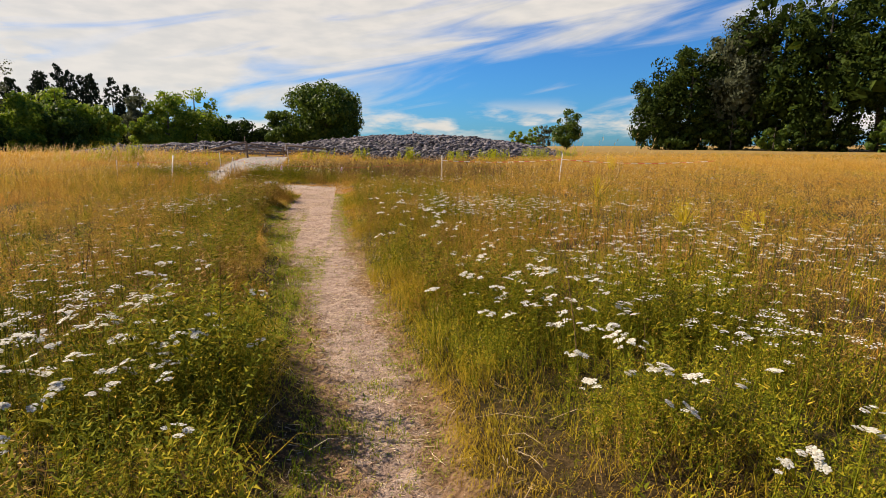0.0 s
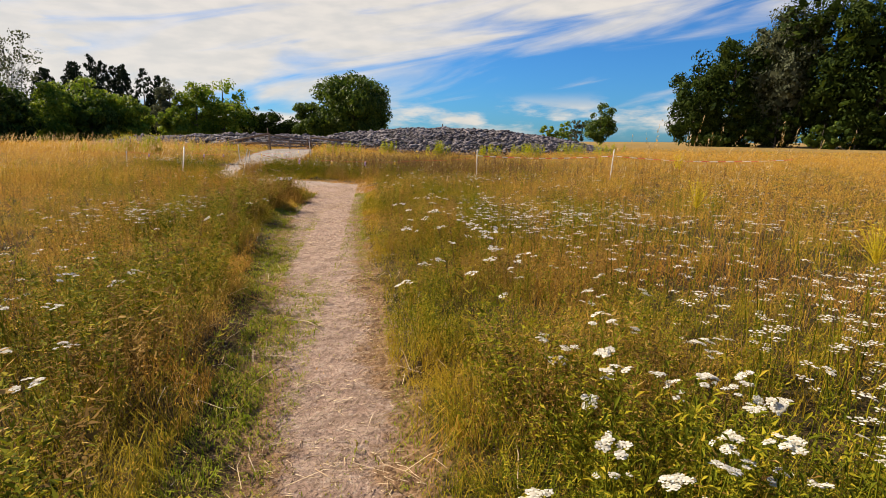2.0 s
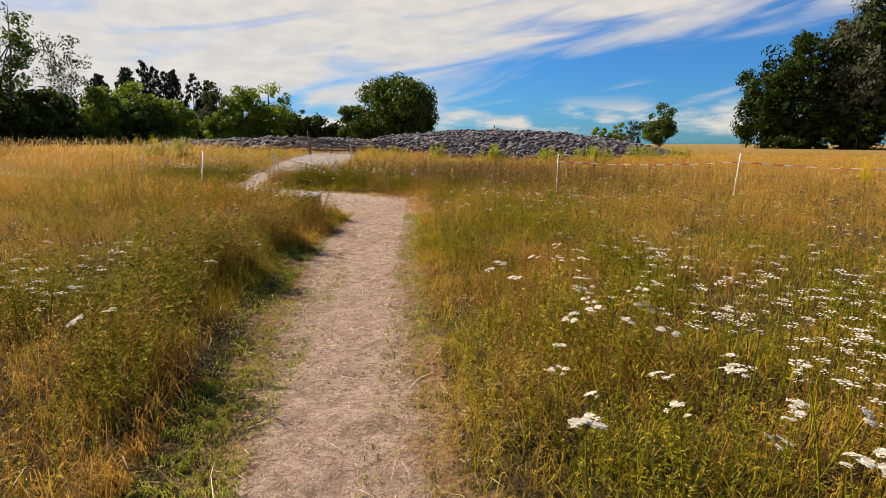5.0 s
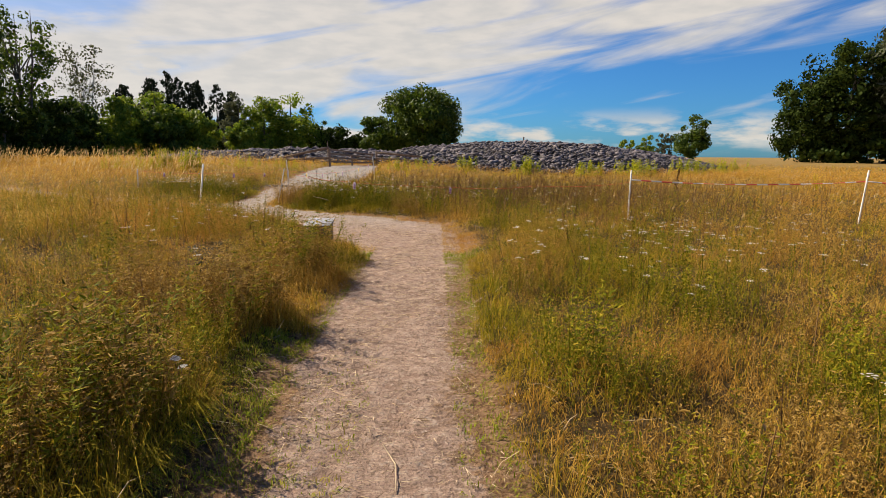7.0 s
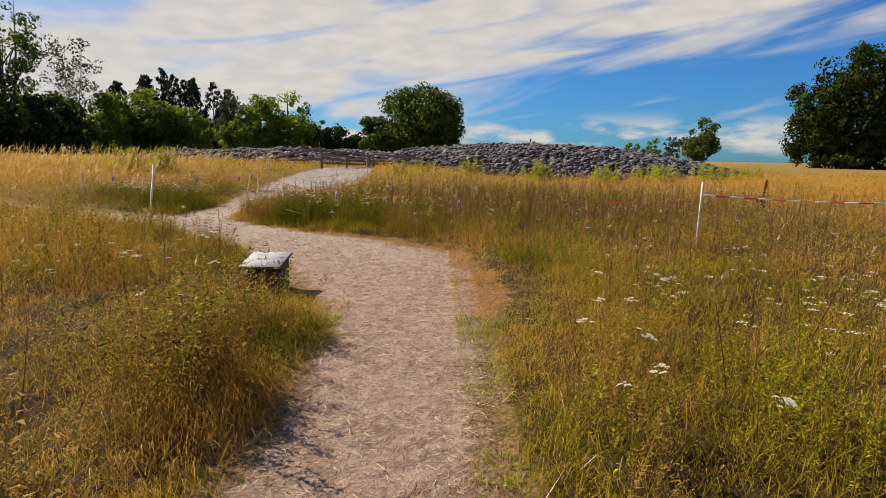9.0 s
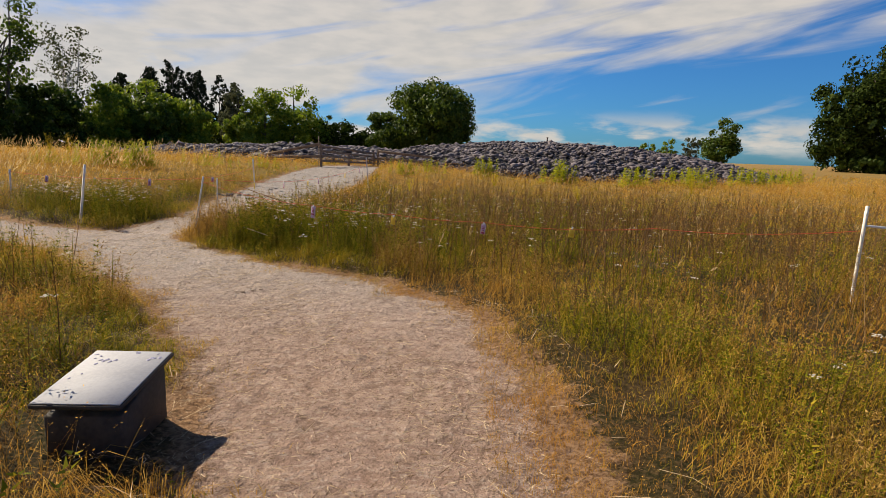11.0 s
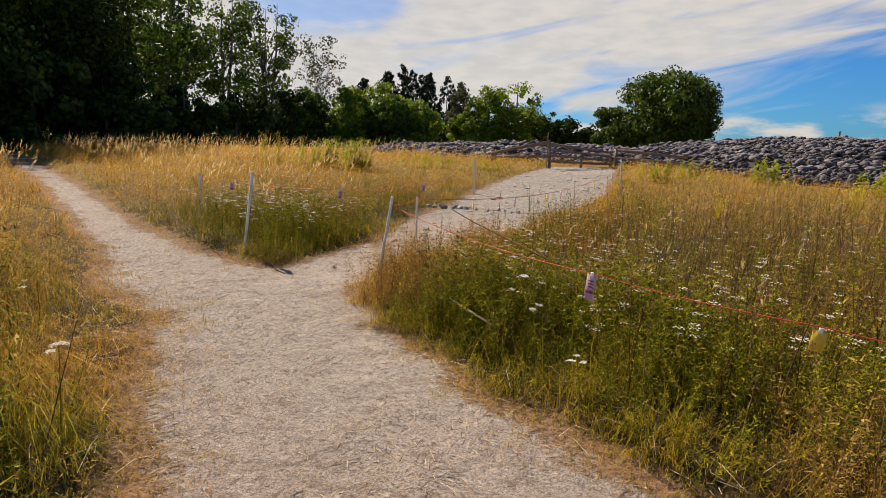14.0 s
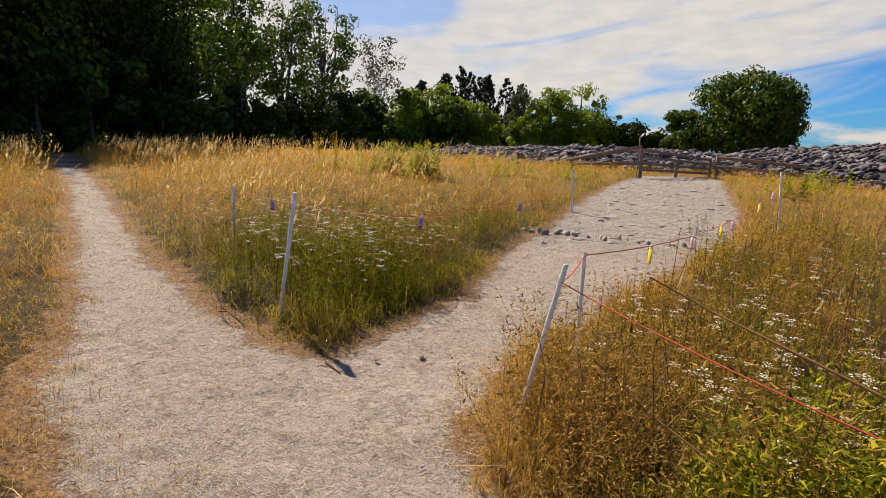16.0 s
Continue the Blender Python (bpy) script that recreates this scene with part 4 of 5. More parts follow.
def forb_density(x, y):
    p, d = path_distance(x, y), walked_distance(x, y)
    k = 62 * np.exp(-np.maximum(d - 2.2, 0) / 1.7) + 7.0 * (1 - smooth(d, 8, 13))
    k = 1.5 * k * (0.05 + 1.3 * mound(x, y, 0.85, 62)[0]) * (0.45 + 0.75 * greenness(x, y))
    k = k * (1 + 1.2 * leafy(x, y)) + 130 * bank_at(x, y) * ((x < run_middle(y)) & (y < 7.4))
    for px, py, pr, q in ((-6.4, 16.2, 0.9, 60), (-7.6, 17.0, 1.2, 30), (-2.5, 13.3, 0.8, 60), (-1.3, 13.2, 0.9, 45), (-3.0, 15.0, 1.1, 35), (-2.4, 17.5, 1.6, 22), (0.6, 13.6, 1.2, 22)):
        k = k + q * np.exp(-((x - px) ** 2 + (y - py) ** 2) / (2 * pr * pr))
    k = np.where((y > 7) & (mown(x, y) < 0.5), 0.05 * k, k)
    k = k + 60 * corner(x, y)
    return k * smooth(p + 0.25 * corner(x, y), 0.20, 0.5) * clear(x, y) * ((np.abs(x + 1.45) > 0.45) | (np.abs(y - 7.6) > 0.9))


def forb(height, nodes, length, width, seed):
    """One upright shoot with whorls of small narrow leaves, bushier towards the top."""
    r = np.random.default_rng(seed)
    bend = r.normal(0, 0.05, 2)
    side = np.array([0.0022, 0.0012, 0])
    top = np.array([bend[0], bend[1], height])
    out = [(np.array([-side, side, top]), np.array([[0, 1, 2]]))]
    for i in range(nodes):
        u = 0.10 + 0.90 * (i + 0.5) / nodes
        at = np.array([bend[0] * u * u, bend[1] * u * u, height * u])
        reach = length * (1.1 - 0.45 * u)
        a = r.uniform(0, 6.28)
        for k in range(4):
            az = a + k * 1.57 + r.normal(0, 0.3)
            q = at + np.array([math.cos(az), math.sin(az), 0.4]) * reach * r.uniform(0.0, 0.55)
            el, wide = r.uniform(-0.1, 0.9), width * r.uniform(0.35, 0.6)
            off = np.array([-math.sin(az), math.cos(az), r.normal(0, 0.5)]) * wide
            tip = q + np.array([math.cos(az) * math.cos(el), math.sin(az) * math.cos(el), math.sin(el)]) * reach * r.uniform(0.6, 1.2)
            out.append((np.array([q - off, q + off, tip]), np.array([[0, 1, 2]])))
    return merge(*out)


x, y, r = scatter(forb_density, -11, 8, -12.5, 22, 0.4, 15)
_, q = mound(x, y, 0.85, 62)
size = canopy(x, y) * r.uniform(0.6, 1.2, len(x)) / 0.4
kind = np.digitize(0.4 * r.random(len(x)) + 0.6 * q[:, 1], (0.30, 0.58))
kind[(np.hypot(x + 3.75, (y - 15.0) / 1.8) < 1.0) | (corner(x, y) > 0.4)] = 2
kind[(leafy(x, y) > 0.45) & (r.random(len(x)) < 0.85)] = 0
for k, (name, vf, mat, label) in enumerate((("vetch_shoots", forb(0.40, 13, 0.038, 0.0085, 21), HERB, "green leafy vetch shoots crowding the path's edge"),
                                            ("feathery_shoots", forb(0.40, 12, 0.040, 0.009, 22), HERB, "green feathery yarrow foliage in the meadow"),
                                            ("withered_shoots", forb(0.40, 11, 0.040, 0.008, 23), DRY, "brown withered leafy shoots in the meadow"))):
    m = kind == k
    stuff(name, *repeat(vf, x[m], y[m], ground_z(x[m], y[m]) - 0.01, size[m], r, 0.22), mat, label, "herbs")


# brown seed stalks of dock and sorrel
def stalk_density(x, y):
    p, d = path_distance(x, y), walked_distance(x, y)
    k = 1.2 + 34 * np.exp(-((x - 2.5) / 5) ** 2 - ((y - 15) / 4.5) ** 2) + 4 * smooth(y, 12, 20) * smooth(x, -3, 1)
    return k * smooth(p, 0.3, 0.8) * (1 - smooth(d, 10, 24)) * (1 - smooth(y, 26, 34))


def stalk(seed):
    r = np.random.default_rng(seed)
    out = [tube([(0, 0, 0), (0.012, 0, 0.3), (0.02, 0.015, 0.62)], [0.004, 0.003, 0.0015], 3, False)]
    for i in range(9):
        u = r.random()
        c = np.array([0.016 + 0.01 * u, 0.01 * u, 0.36 + 0.27 * u]) + r.normal(0, 0.011, 3)
        out.append(leaf_blade(0.024, 0.011, c, r.uniform(0, 6.28), r.uniform(0, 1.3)))
    return merge(*out)


x, y, r = scatter(stalk_density, -20, 24, -13, 34, 0.5, 6)
stuff("brown_seed_stalks", *repeat(stalk(3), x, y, ground_z(x, y), mown(x, y) * r.uniform(0.7, 1.25, len(x)), r, 0.16), STALK, "dry brown seed stalks standing in the grass", "grass")


# ---- trees ----
def crown_leaves(clumps, per, leaf, seed, flat=0.0, inner=4):
    """Leaf cards in shells round clump centres (x, y, z, radius): ragged, with gaps between the clumps."""
    r = np.random.default_rng(seed)
    C = np.array(clumps)
    n = np.maximum((0.8 * per * (C[:, 3] / C[:, 3].mean()) ** 2).astype(int), 5)
    i = np.repeat(np.arange(len(C)), n)
    q = r.normal(0, 1, (len(i), 3))
    q /= np.linalg.norm(q, axis=1)[:, None]
    q[:, 2] *= 0.8
    rad = C[i, 3] * (0.55 + 0.5 * r.random(len(i)) ** 0.6)
    c = C[i, :3] + q * rad[:, None]
    t1 = np.cross(q, r.normal(0, 1, (len(i), 3)))
    t1 /= np.linalg.norm(t1, axis=1)[:, None] + 1e-9
    t2 = np.cross(q + r.normal(0, 0.5, q.shape), t1)
    t2 /= np.linalg.norm(t2, axis=1)[:, None] + 1e-9
    t1[:, 2] -= flat
    s = 1.06 * leaf * r.uniform(0.6, 1.3, len(i))[:, None]
    V = np.stack([c - t1 * s * 0.5, c + t2 * s * 0.34, c + t1 * s * 0.5, c - t2 * s * 0.34], 1).reshape(-1, 3)
    # large leaf cards added inside each clump to close sky gaps and darken it
    j = np.repeat(np.arange(len(C)), inner)
    c = C[j, :3] + r.normal(0, 0.22, (len(j), 3)) * C[j, 3][:, None]
    t1, t2 = r.normal(0, 1, (len(j), 3)), r.normal(0, 1, (len(j), 3))
    t1 *= (0.50 * C[j, 3] / np.linalg.norm(t1, axis=1))[:, None]
    t2 *= (0.36 * C[j, 3] / np.linalg.norm(t2, axis=1))[:, None]
    V = np.concatenate([V, np.stack([c - t1, c + t2, c + t1, c - t2], 1).reshape(-1, 3)])
    return V, np.arange(len(V)).reshape(-1, 4)


def clumps_in(shapes, count, r, size):
    """Clump centres over ellipsoids (x, y, z, rx, ry, rz), most of them near the skin."""
    out = []
    vol = np.array([s[3] * s[4] * s[5] for s in shapes]) ** 0.75
    for s, k in zip(shapes, (count * vol / vol.sum()).astype(int) + 2):
        for j in range(k):
            v = r.normal(0, 1, 3)
            v /= np.linalg.norm(v)
            q = r.uniform(0.45, 1.0) ** 0.5
            out.append((s[0] + v[0] * s[3] * q, s[1] + v[1] * s[4] * q, s[2] + v[2] * s[5] * q, size * r.uniform(0.6, 1.35)))
    return out


def make_tree(name, x, y, height, width, label, mat, seed, leaf=0.42, count=90, per=95, low=0.12, lobes=5, trunks=1, bark=None, group="", depth=None, flat=0.0, size=None, limb_count=6, girth=1.0, inner=4):
    r = np.random.default_rng(seed)
    root = thing(name, pose(x, y, height_at(x, y) - 0.1), label, "tree" if "shrub" not in name else "shrub", group)
    depth = depth or width
    bot = height * low
    shapes = [(0, 0, bot + (height - bot) * 0.5, width * 0.40, depth * 0.40, (height - bot) * 0.48)]
    shapes.append((0, 0, bot + (height - bot) * 0.27, width * 0.41, depth * 0.41, (height - bot) * 0.27))
    for i in range(lobes):
        a = i * 2.4 + r.uniform(0, 0.8)
        u = r.uniform(0.2, 0.8)
        shapes.append((math.cos(a) * width * 0.27, math.sin(a) * depth * 0.27, bot + (height - bot) * u, width * r.uniform(0.17, 0.26), depth * r.uniform(0.17, 0.26), (height - bot) * r.uniform(0.15, 0.24)))
    size = size or 0.108 * (width + height) / 2
    clumps = clumps_in(shapes, count, r, size)
    V, F = crown_leaves(clumps, per, leaf, seed + 1, flat, inner)
    part("crown", mesh_of("crown", V, F, mat), root)
    bark = bark or BARK
    tr = (0.017 * height + 0.03) * girth
    for k in range(trunks):
        ox, oy = (0, 0) if trunks == 1 else (math.cos(k * 2.1) * 0.5, math.sin(k * 2.1) * 0.5)
        sx, sy = (r.uniform(-0.03, 0.03) * height, r.uniform(-0.03, 0.03) * height) if trunks == 1 else (ox * 3.2, oy * 3.2)
        pts = [(ox, oy, -0.2), (ox, oy, height * 0.04), (ox + sx * 0.3, oy + sy * 0.3, height * 0.3), (ox + sx * 0.8, oy + sy * 0.6, height * 0.62), (ox + sx, oy + sy, height * 0.93)]
        part("trunk", mesh_of("trunk", *tube(pts, [tr * 1.5, tr, tr * 0.8, tr * 0.5, tr * 0.1], 9), bark, True), root)
    for k in range(limb_count):
        c = clumps[int(r.integers(len(clumps)))]
        u = r.uniform(0.22, 0.6)
        z0 = min(height * u, c[2] * 0.85)
        b = (c[0] * 0.05, c[1] * 0.05, z0)
        mid = (c[0] * 0.55, c[1] * 0.55, (z0 + c[2]) / 2 + 0.05 * height)
        part("limb", mesh_of("limb", *tube([b, mid, c[:3]], [tr * 0.45, tr * 0.3, tr * 0.08], 6), bark, True), root)
    return root


def make_spruce(x, y, height, width, label, seed):
    r = np.random.default_rng(seed)
    root = thing("spruce_tree", pose(x, y, height_at(x, y) - 0.1), label, "tree", "dark spruces behind the cairn")
    part("trunk", mesh_of("trunk", *tube([(0, 0, -0.2), (0, 0, height * 0.5), (0, 0, height)], [0.25, 0.15, 0.02], 7), BARK, True), root)
    clumps = []
    tiers = 38
    for i in range(tiers):
        u = (i + 0.5) / tiers
        rad = width * 0.5 * (1 - u) ** 0.65 + 0.12
        for j in range(max(3, int(7 * (1 - u)) + 1)):
            a = r.uniform(0, 6.28)
            q = rad * r.uniform(0.45, 1.0)
            clumps.append((math.cos(a) * q, math.sin(a) * q, height * (0.06 + 0.95 * u) - 0.25 * q, 0.45 + 0.40 * (1 - u)))
    part("crown", mesh_of("crown", *crown_leaves(clumps, 22, 0.55, seed + 1, 0.5, 3), NEEDLE), root)
    return root


make_tree("maple_tree", -2.2, 103, 13.2, 14.5, "broad green maple standing alone behind the cairn", LEAF, 101, 0.40, 260, 130, 0.0, 8)
make_tree("shrub_tree", -10.0, 102.5, 8.2, 6.6, "lower round green tree beside the maple", LEAF, 102, 0.38, 100, 110, 0.0, 4)
make_tree("rowan_tree", 46.8, 103, 8.8, 6.0, "slender green rowan with an open crown", LEAF, 103, 0.34, 80, 80, 0.08, 5, girth=0.6)
for i, (px, py, hh, ww) in enumerate(((52.6, 142, 6.6, 5.6), (48.5, 143.5, 5.8, 5.0), (43.0, 106, 5.4, 3.2))):
    make_tree("shrub", px, py, hh, ww, "small green shrub on the skyline", LEAF_LIGHT if i < 2 else LEAF_GREY, 110 + i, 0.4, 26, 70 if i < 2 else 24, 0.02, 3, group="skyline shrubs", limb_count=3)

# the wood beyond the field
for i, (px, py, hh, ww, mat, what) in enumerate((
        (63, 96, 15, 11, LEAF_DARK, "full green oak at the wood's corner"), (68.5, 94.5, 20.5, 14, LEAF_DARK, "tall green oak at the wood's edge"),
        (75.5, 90, 24.5, 12, LEAF_GREY, "grey-leaved weeping birch in the wood"), (81, 86, 28, 17, LEAF_DARK, "tall dark oak in the wood"),
        (86, 80, 28.5, 18, LEAF_DARK, "tall dark oak in the wood"), (92, 75, 29, 19, LEAF_DARK, "tall dark oak in the wood"),
        (95, 68, 28, 19, LEAF_DARK, "tall dark oak in the wood"), (98, 61, 28, 19, LEAF_DARK, "tall dark oak in the wood"), (80, 97, 24, 17, LEAF_DARK, "tall dark oak in the wood"))):
    make_tree("oak_tree" if mat is not LEAF_GREY else "weeping_birch", px, py, hh, ww, what, mat, 130 + i, 0.46, 150, 80, 0.0, 8, group="wood across the field", flat=0.5 if mat is LEAF_GREY else 0.0)
for i in range(9):
    px, py = 65 + 3.8 * i, 92 - 3.9 * i + (i % 3) * 1.2
    make_tree("shrub", px, py, 4.0 + (i * 37 % 5) * 0.6, 7, "bramble and hazel shrub under the oaks", LEAF_DARK if i % 3 else LEAF, 160 + i, 0.6, 24, 55, 0.0, 3, group="shrubs along the wood", limb_count=2)

# the wood beyond the fork
for i, (px, py, hh, ww) in enumerate(((-36, 20.5, 16, 9), (-37.5, 23.5, 17, 9), (-38.5, 26.5, 18, 10), (-39, 30, 17.5, 10), (-41.5, 33.5, 18.5, 10), (-38.6, 35, 16, 9),
                                      (-42.5, 39.5, 18, 10), (-43, 43.5, 16.5, 10), (-49, 39, 20, 12))):
    make_tree("beech_tree", px, py, hh, ww, "tall dark beech in the shaded wood", LEAF_DARK if i % 3 == 2 else LEAF, 200 + i, 0.34, 120, 80, 0.0, 6, group="shaded wood by the fork", size=1.5, inner=0)
for i, (px, py, hh, ww) in enumerate(((-46.5, 50.5, 16.5, 8), (-49.5, 55.5, 18, 8.5), (-49.8, 62, 18.6, 8), (-48.5, 68, 18.2, 7.5))):
    make_tree("ash_tree", px, py, hh, ww, "tall ash with open airy crown and bare stems", LEAF, 220 + i, 0.36, 60, 75, 0.22, 6, trunks=2, group="ashes by the fork", size=1.0, inner=0, limb_count=14, girth=0.6)
make_tree("birch_tree", -45.5, 74.5, 15, 8, "thin-leaved birch with pale fine branches", LEAF_GREY, 231, 0.30, 60, 30, 0.3, 5, trunks=2, bark=BARK_PALE, size=0.8, inner=0, limb_count=24, girth=0.35)
for i in range(13):
    px, py = -31.5 - 1.05 * i - (i % 2) * 1.5, 19.5 + 4.2 * i
    make_tree("shrub", px, py, 4.4 + (i * 53 % 7) * 0.35, 6.5, "dense dark undergrowth shrub along the wood", LEAF if i % 2 else LEAF_DARK, 240 + i, 0.38, 30, 80, 0.0, 3, group="undergrowth by the fork", limb_count=2)
for i, (px, py, hh, ww, mat, what) in enumerate((
        (-41.5, 76, 8.6, 6.5, LEAF_LIGHT, "green hazel at the wood's end"), (-40, 82.5, 10.0, 8.0, LEAF_LIGHT, "round light green lime tree behind the cairn"),
        (-35.4, 85, 7.0, 7.5, LEAF_LIGHT, "low light green hazel shrub"), (-34.5, 101, 11.2, 5.5, LEAF_GREY, "slim greyish poplar behind the cairn"),
        (-29.8, 100, 10.4, 8.5, LEAF_LIGHT, "round green maple behind the cairn"), (-25.8, 102.5, 12.4, 11.0, LEAF_LIGHT, "large round green maple behind the cairn"),
        (-31, 92, 6.0, 5.0, LEAF_LIGHT, "light green shrub behind the cairn"), (-45, 71, 7.5, 8, LEAF, "green hazel under the birch"), (-38, 79, 6.5, 7, LEAF, "green hazel under the lime tree"))):
    make_tree("shrub" if hh < 8 else "field_tree", px, py, hh, ww, what, mat, 260 + i, 0.38, 110, 68, 0.0, 5, group="trees behind the cairn")
for i, (px, py, hh) in enumerate(((-64.5, 121, 12.5), (-60, 123.5, 14), (-59.5, 129, 16.0), (-54, 131.5, 14.6), (-51, 135, 14.2), (-57, 126, 13.5), (-62.5, 127, 14.5), (-67, 124, 13), (-56.5, 133, 14.5), (-48.5, 137, 13.2), (-53, 129, 13.6), (-58, 131, 15), (-61.5, 124.5, 13.6))):
    make_spruce(px, py, hh * 1.15, 9.5, "dark pointed spruce in a row", 280 + i)
for i, (px, py, hh) in enumerate(((-20.5, 105, 7.2), (-17.5, 105.5, 6.2), (-14.8, 108, 4.6))):
    make_tree("pine_tree", px, py, hh, 5.5 - i * 0.5, "low dark pine with ragged branches", LEAF_DARK, 300 + i, 0.4, 30, 55, 0.02, 4, group="low pines", size=0.9)
# shrubs added behind the trees to block bright sky under their crowns
hedge = make_tree("shrub", -66, 66, 5.0, 12, "far dark shrub added to block sky gaps under the trees", LEAF_DARK, 320, 0.6, 30, 70, 0.0, 3, group="far hedge", limb_count=1)
for i in range(13):
    px, py = -66 + 4.4 * i + (i % 3), 75 + 5.2 * i + (i % 2) * 2
    copy_thing(hedge, pose(px, py, height_at(px, py) - 0.1, 0, 0, 67 * i))

# more of the added shrubs, against sky gaps behind the beeches
for i in range(6):
    px, py = -53 - (i % 2) * 3, 12 + 8.5 * i
    copy_thing(hedge, pose(px, py, height_at(px, py) - 0.1, 0, 0, 41 * i))


# ---- cairn ----
def cairn_z(x, y):
    x, y = np.asarray(x, dtype=float), np.asarray(y, dtype=float)
    r1 = np.hypot((x - 8.5) / 18.5, (y - 55) / 18.5)
    r2 = np.hypot((x + 10.5) / 15.0, (y - 50) / 10.5)
    low = ground_z(x, y)
    top = np.maximum(0.12 + 2.5 * np.maximum(1 - r1 ** 2, 0) ** 0.85, low + 1.05 * np.maximum(1 - r2 ** 2, 0) ** 0.7)
    inside = (r1 < 1) | (r2 < 1)
    return np.where(inside & (top > low), top - low + 0.10 * waves(x, y, 4.0, 71), 0)


def stone(seed):
    """A rounded, uneven boulder of 20 to 80 faces."""
    r = np.random.default_rng(seed)
    bm = bmesh.new()
    bmesh.ops.create_icosphere(bm, subdivisions=1, radius=0.5)
    for v in bm.verts:
        v.co *= r.uniform(0.80, 1.35)
        v.co.z *= 0.70
    # split faces, as broken field stones have
    for j in range(6):
        n = Vector(r.normal(0, 1, 3)).normalized()
        cut = r.uniform(0.20, 0.34)
        for v in bm.verts:
            k = v.co.dot(n) - cut
            if k > 0:
                v.co -= n * k
    bm.verts.index_update()
    V = np.array([v.co[:] for v in bm.verts])
    F = np.array([[v.index for v in f.verts] for f in bm.faces])
    bm.free()
    return V, F


cairn = thing("cairn", pose(0, 0, 0), "long low burial cairn of grey lichened boulders", "cairn")
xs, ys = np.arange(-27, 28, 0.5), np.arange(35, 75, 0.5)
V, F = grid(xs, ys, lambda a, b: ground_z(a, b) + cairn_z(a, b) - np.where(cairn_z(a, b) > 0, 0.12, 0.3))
# core under the boulders, its dark colour stands for shade in the gaps
part("core", mesh_of("core", V, F, CORE_SHADE, True), cairn, label="rubble core coloured near black for shade between the boulders")


def stone_density(x, y):
    return 16.0 * (cairn_z(x, y) > 0.01) * (1 - 0.85 * smooth(y, 50, 60))


x, y, r = scatter(stone_density, -27, 28, 35, 70, 0.5, 8)
size = np.clip(r.gamma(4.0, 0.066, len(x)), 0.14, 0.70)
order = np.argsort(np.hypot(x + 2, y - 12))
kinds = [(V * np.array([1.1, 1.0, 0.72]), F) for V, F in (stone(200 + k) for k in range(12))]
meshes = [mesh_of("boulder", *k, ROCK) for k in kinds]
for j in order[:290]:
    m = pose(x[j], y[j], height_at(x[j], y[j]) + float(cairn_z(x[j], y[j])) + 0.06 * size[j], r.uniform(-40, 40), r.uniform(-40, 40), r.uniform(0, 360))
    part("boulder", meshes[j % 12], cairn, m @ Matrix.Diagonal((size[j], size[j] * 0.85, size[j], 1)))
rest = order[290:]
packs = []
for k in range(12):
    q = rest[k::12]
    packs.append(repeat(kinds[k], x[q], y[q], ground_z(x[q], y[q]) + cairn_z(x[q], y[q]) + 0.05 * size[q], size[q], r, 0.45))
pile = part("boulder_rest", mesh_of("boulder_rest", *merge(*packs), ROCK), cairn)
tagged(pile, kind="stuff")
peg = thing("survey_peg", pose(8.6, 53.5, height_at(8.6, 53.5) + float(cairn_z(8.6, 53.5))), "short dark peg on top of the cairn", "peg")
part("post", mesh_of("post", *tube([(0, 0, -0.2), (0, 0, 0.3), (0.01, 0, 0.36)], [0.07, 0.06, 0.04], 8), RAIL, True), peg)
part("cap", mesh_of("cap", *box(0.16, 0.16, 0.05, 0.01, 0.35), RAIL), peg)

# worn stones set into the rising path, with a low rim across it
paving = thing("stone_paving", pose(0, 0, 0), "worn pale flat stones bedded in the rising path", "paving", kind="structure")
x, y, r = scatter(lambda a, b: 5.0 * (run_distance(a, b, RISE) < -0.15) * smooth(b, 20.2, 20.6) * (1 - smooth(b, 33, 35)), -8, -1, 19, 36, 0.5, 9)
flat = []
for k in range(6):
    V, F = stone(240 + k)
    flat.append(mesh_of("paving_stone", V * np.array([1, 0.9, 0.34]), F, SLAB_ROCK, True))
for j in range(min(len(x), 280)):
    s = r.uniform(0.10, 0.34)
    part("paving_stone", flat[j % 6], paving, pose(x[j], y[j], height_at(x[j], y[j]) + 0.006, r.uniform(-4, 4), r.uniform(-4, 4), r.uniform(0, 360)) @ Matrix.Diagonal((s, s, s * 0.75, 1)))
rim_r = np.random.default_rng(17)
for i in range(22):
    px = -6.2 + 0.16 * i + rim_r.uniform(-0.06, 0.06)
    py, s = 21.15 + 0.08 * math.sin(i * 1.3) + rim_r.uniform(-0.12, 0.12), rim_r.uniform(0.09, 0.16) + (0.10 if i < 7 else 0.0)
    rock = new("rubble_stone", flat[i % 6])
    rock.matrix_world = pose(px, py, height_at(px, py) + s * 0.16, 10 * i, 7 * i, 60 * i) @ Matrix.Diagonal((s, s, s * 1.5, 1))
    tagged(rock, "rough grey-brown stone in the path's rim", "stone", "stones at the path's edge")


# ---- fence by the cairn ----
def plank(a, b, wide, thick, mat, name, parent):
    a, b = Vector(a), Vector(b)
    V, F = box(thick, (b - a).length, wide, 0.008, -wide / 2)
    m = Matrix.Translation((a + b) / 2) @ (b - a).to_track_quat("Y", "Z").to_matrix().to_4x4()
    return part(name, mesh_of(name, V, F, mat), parent, m)


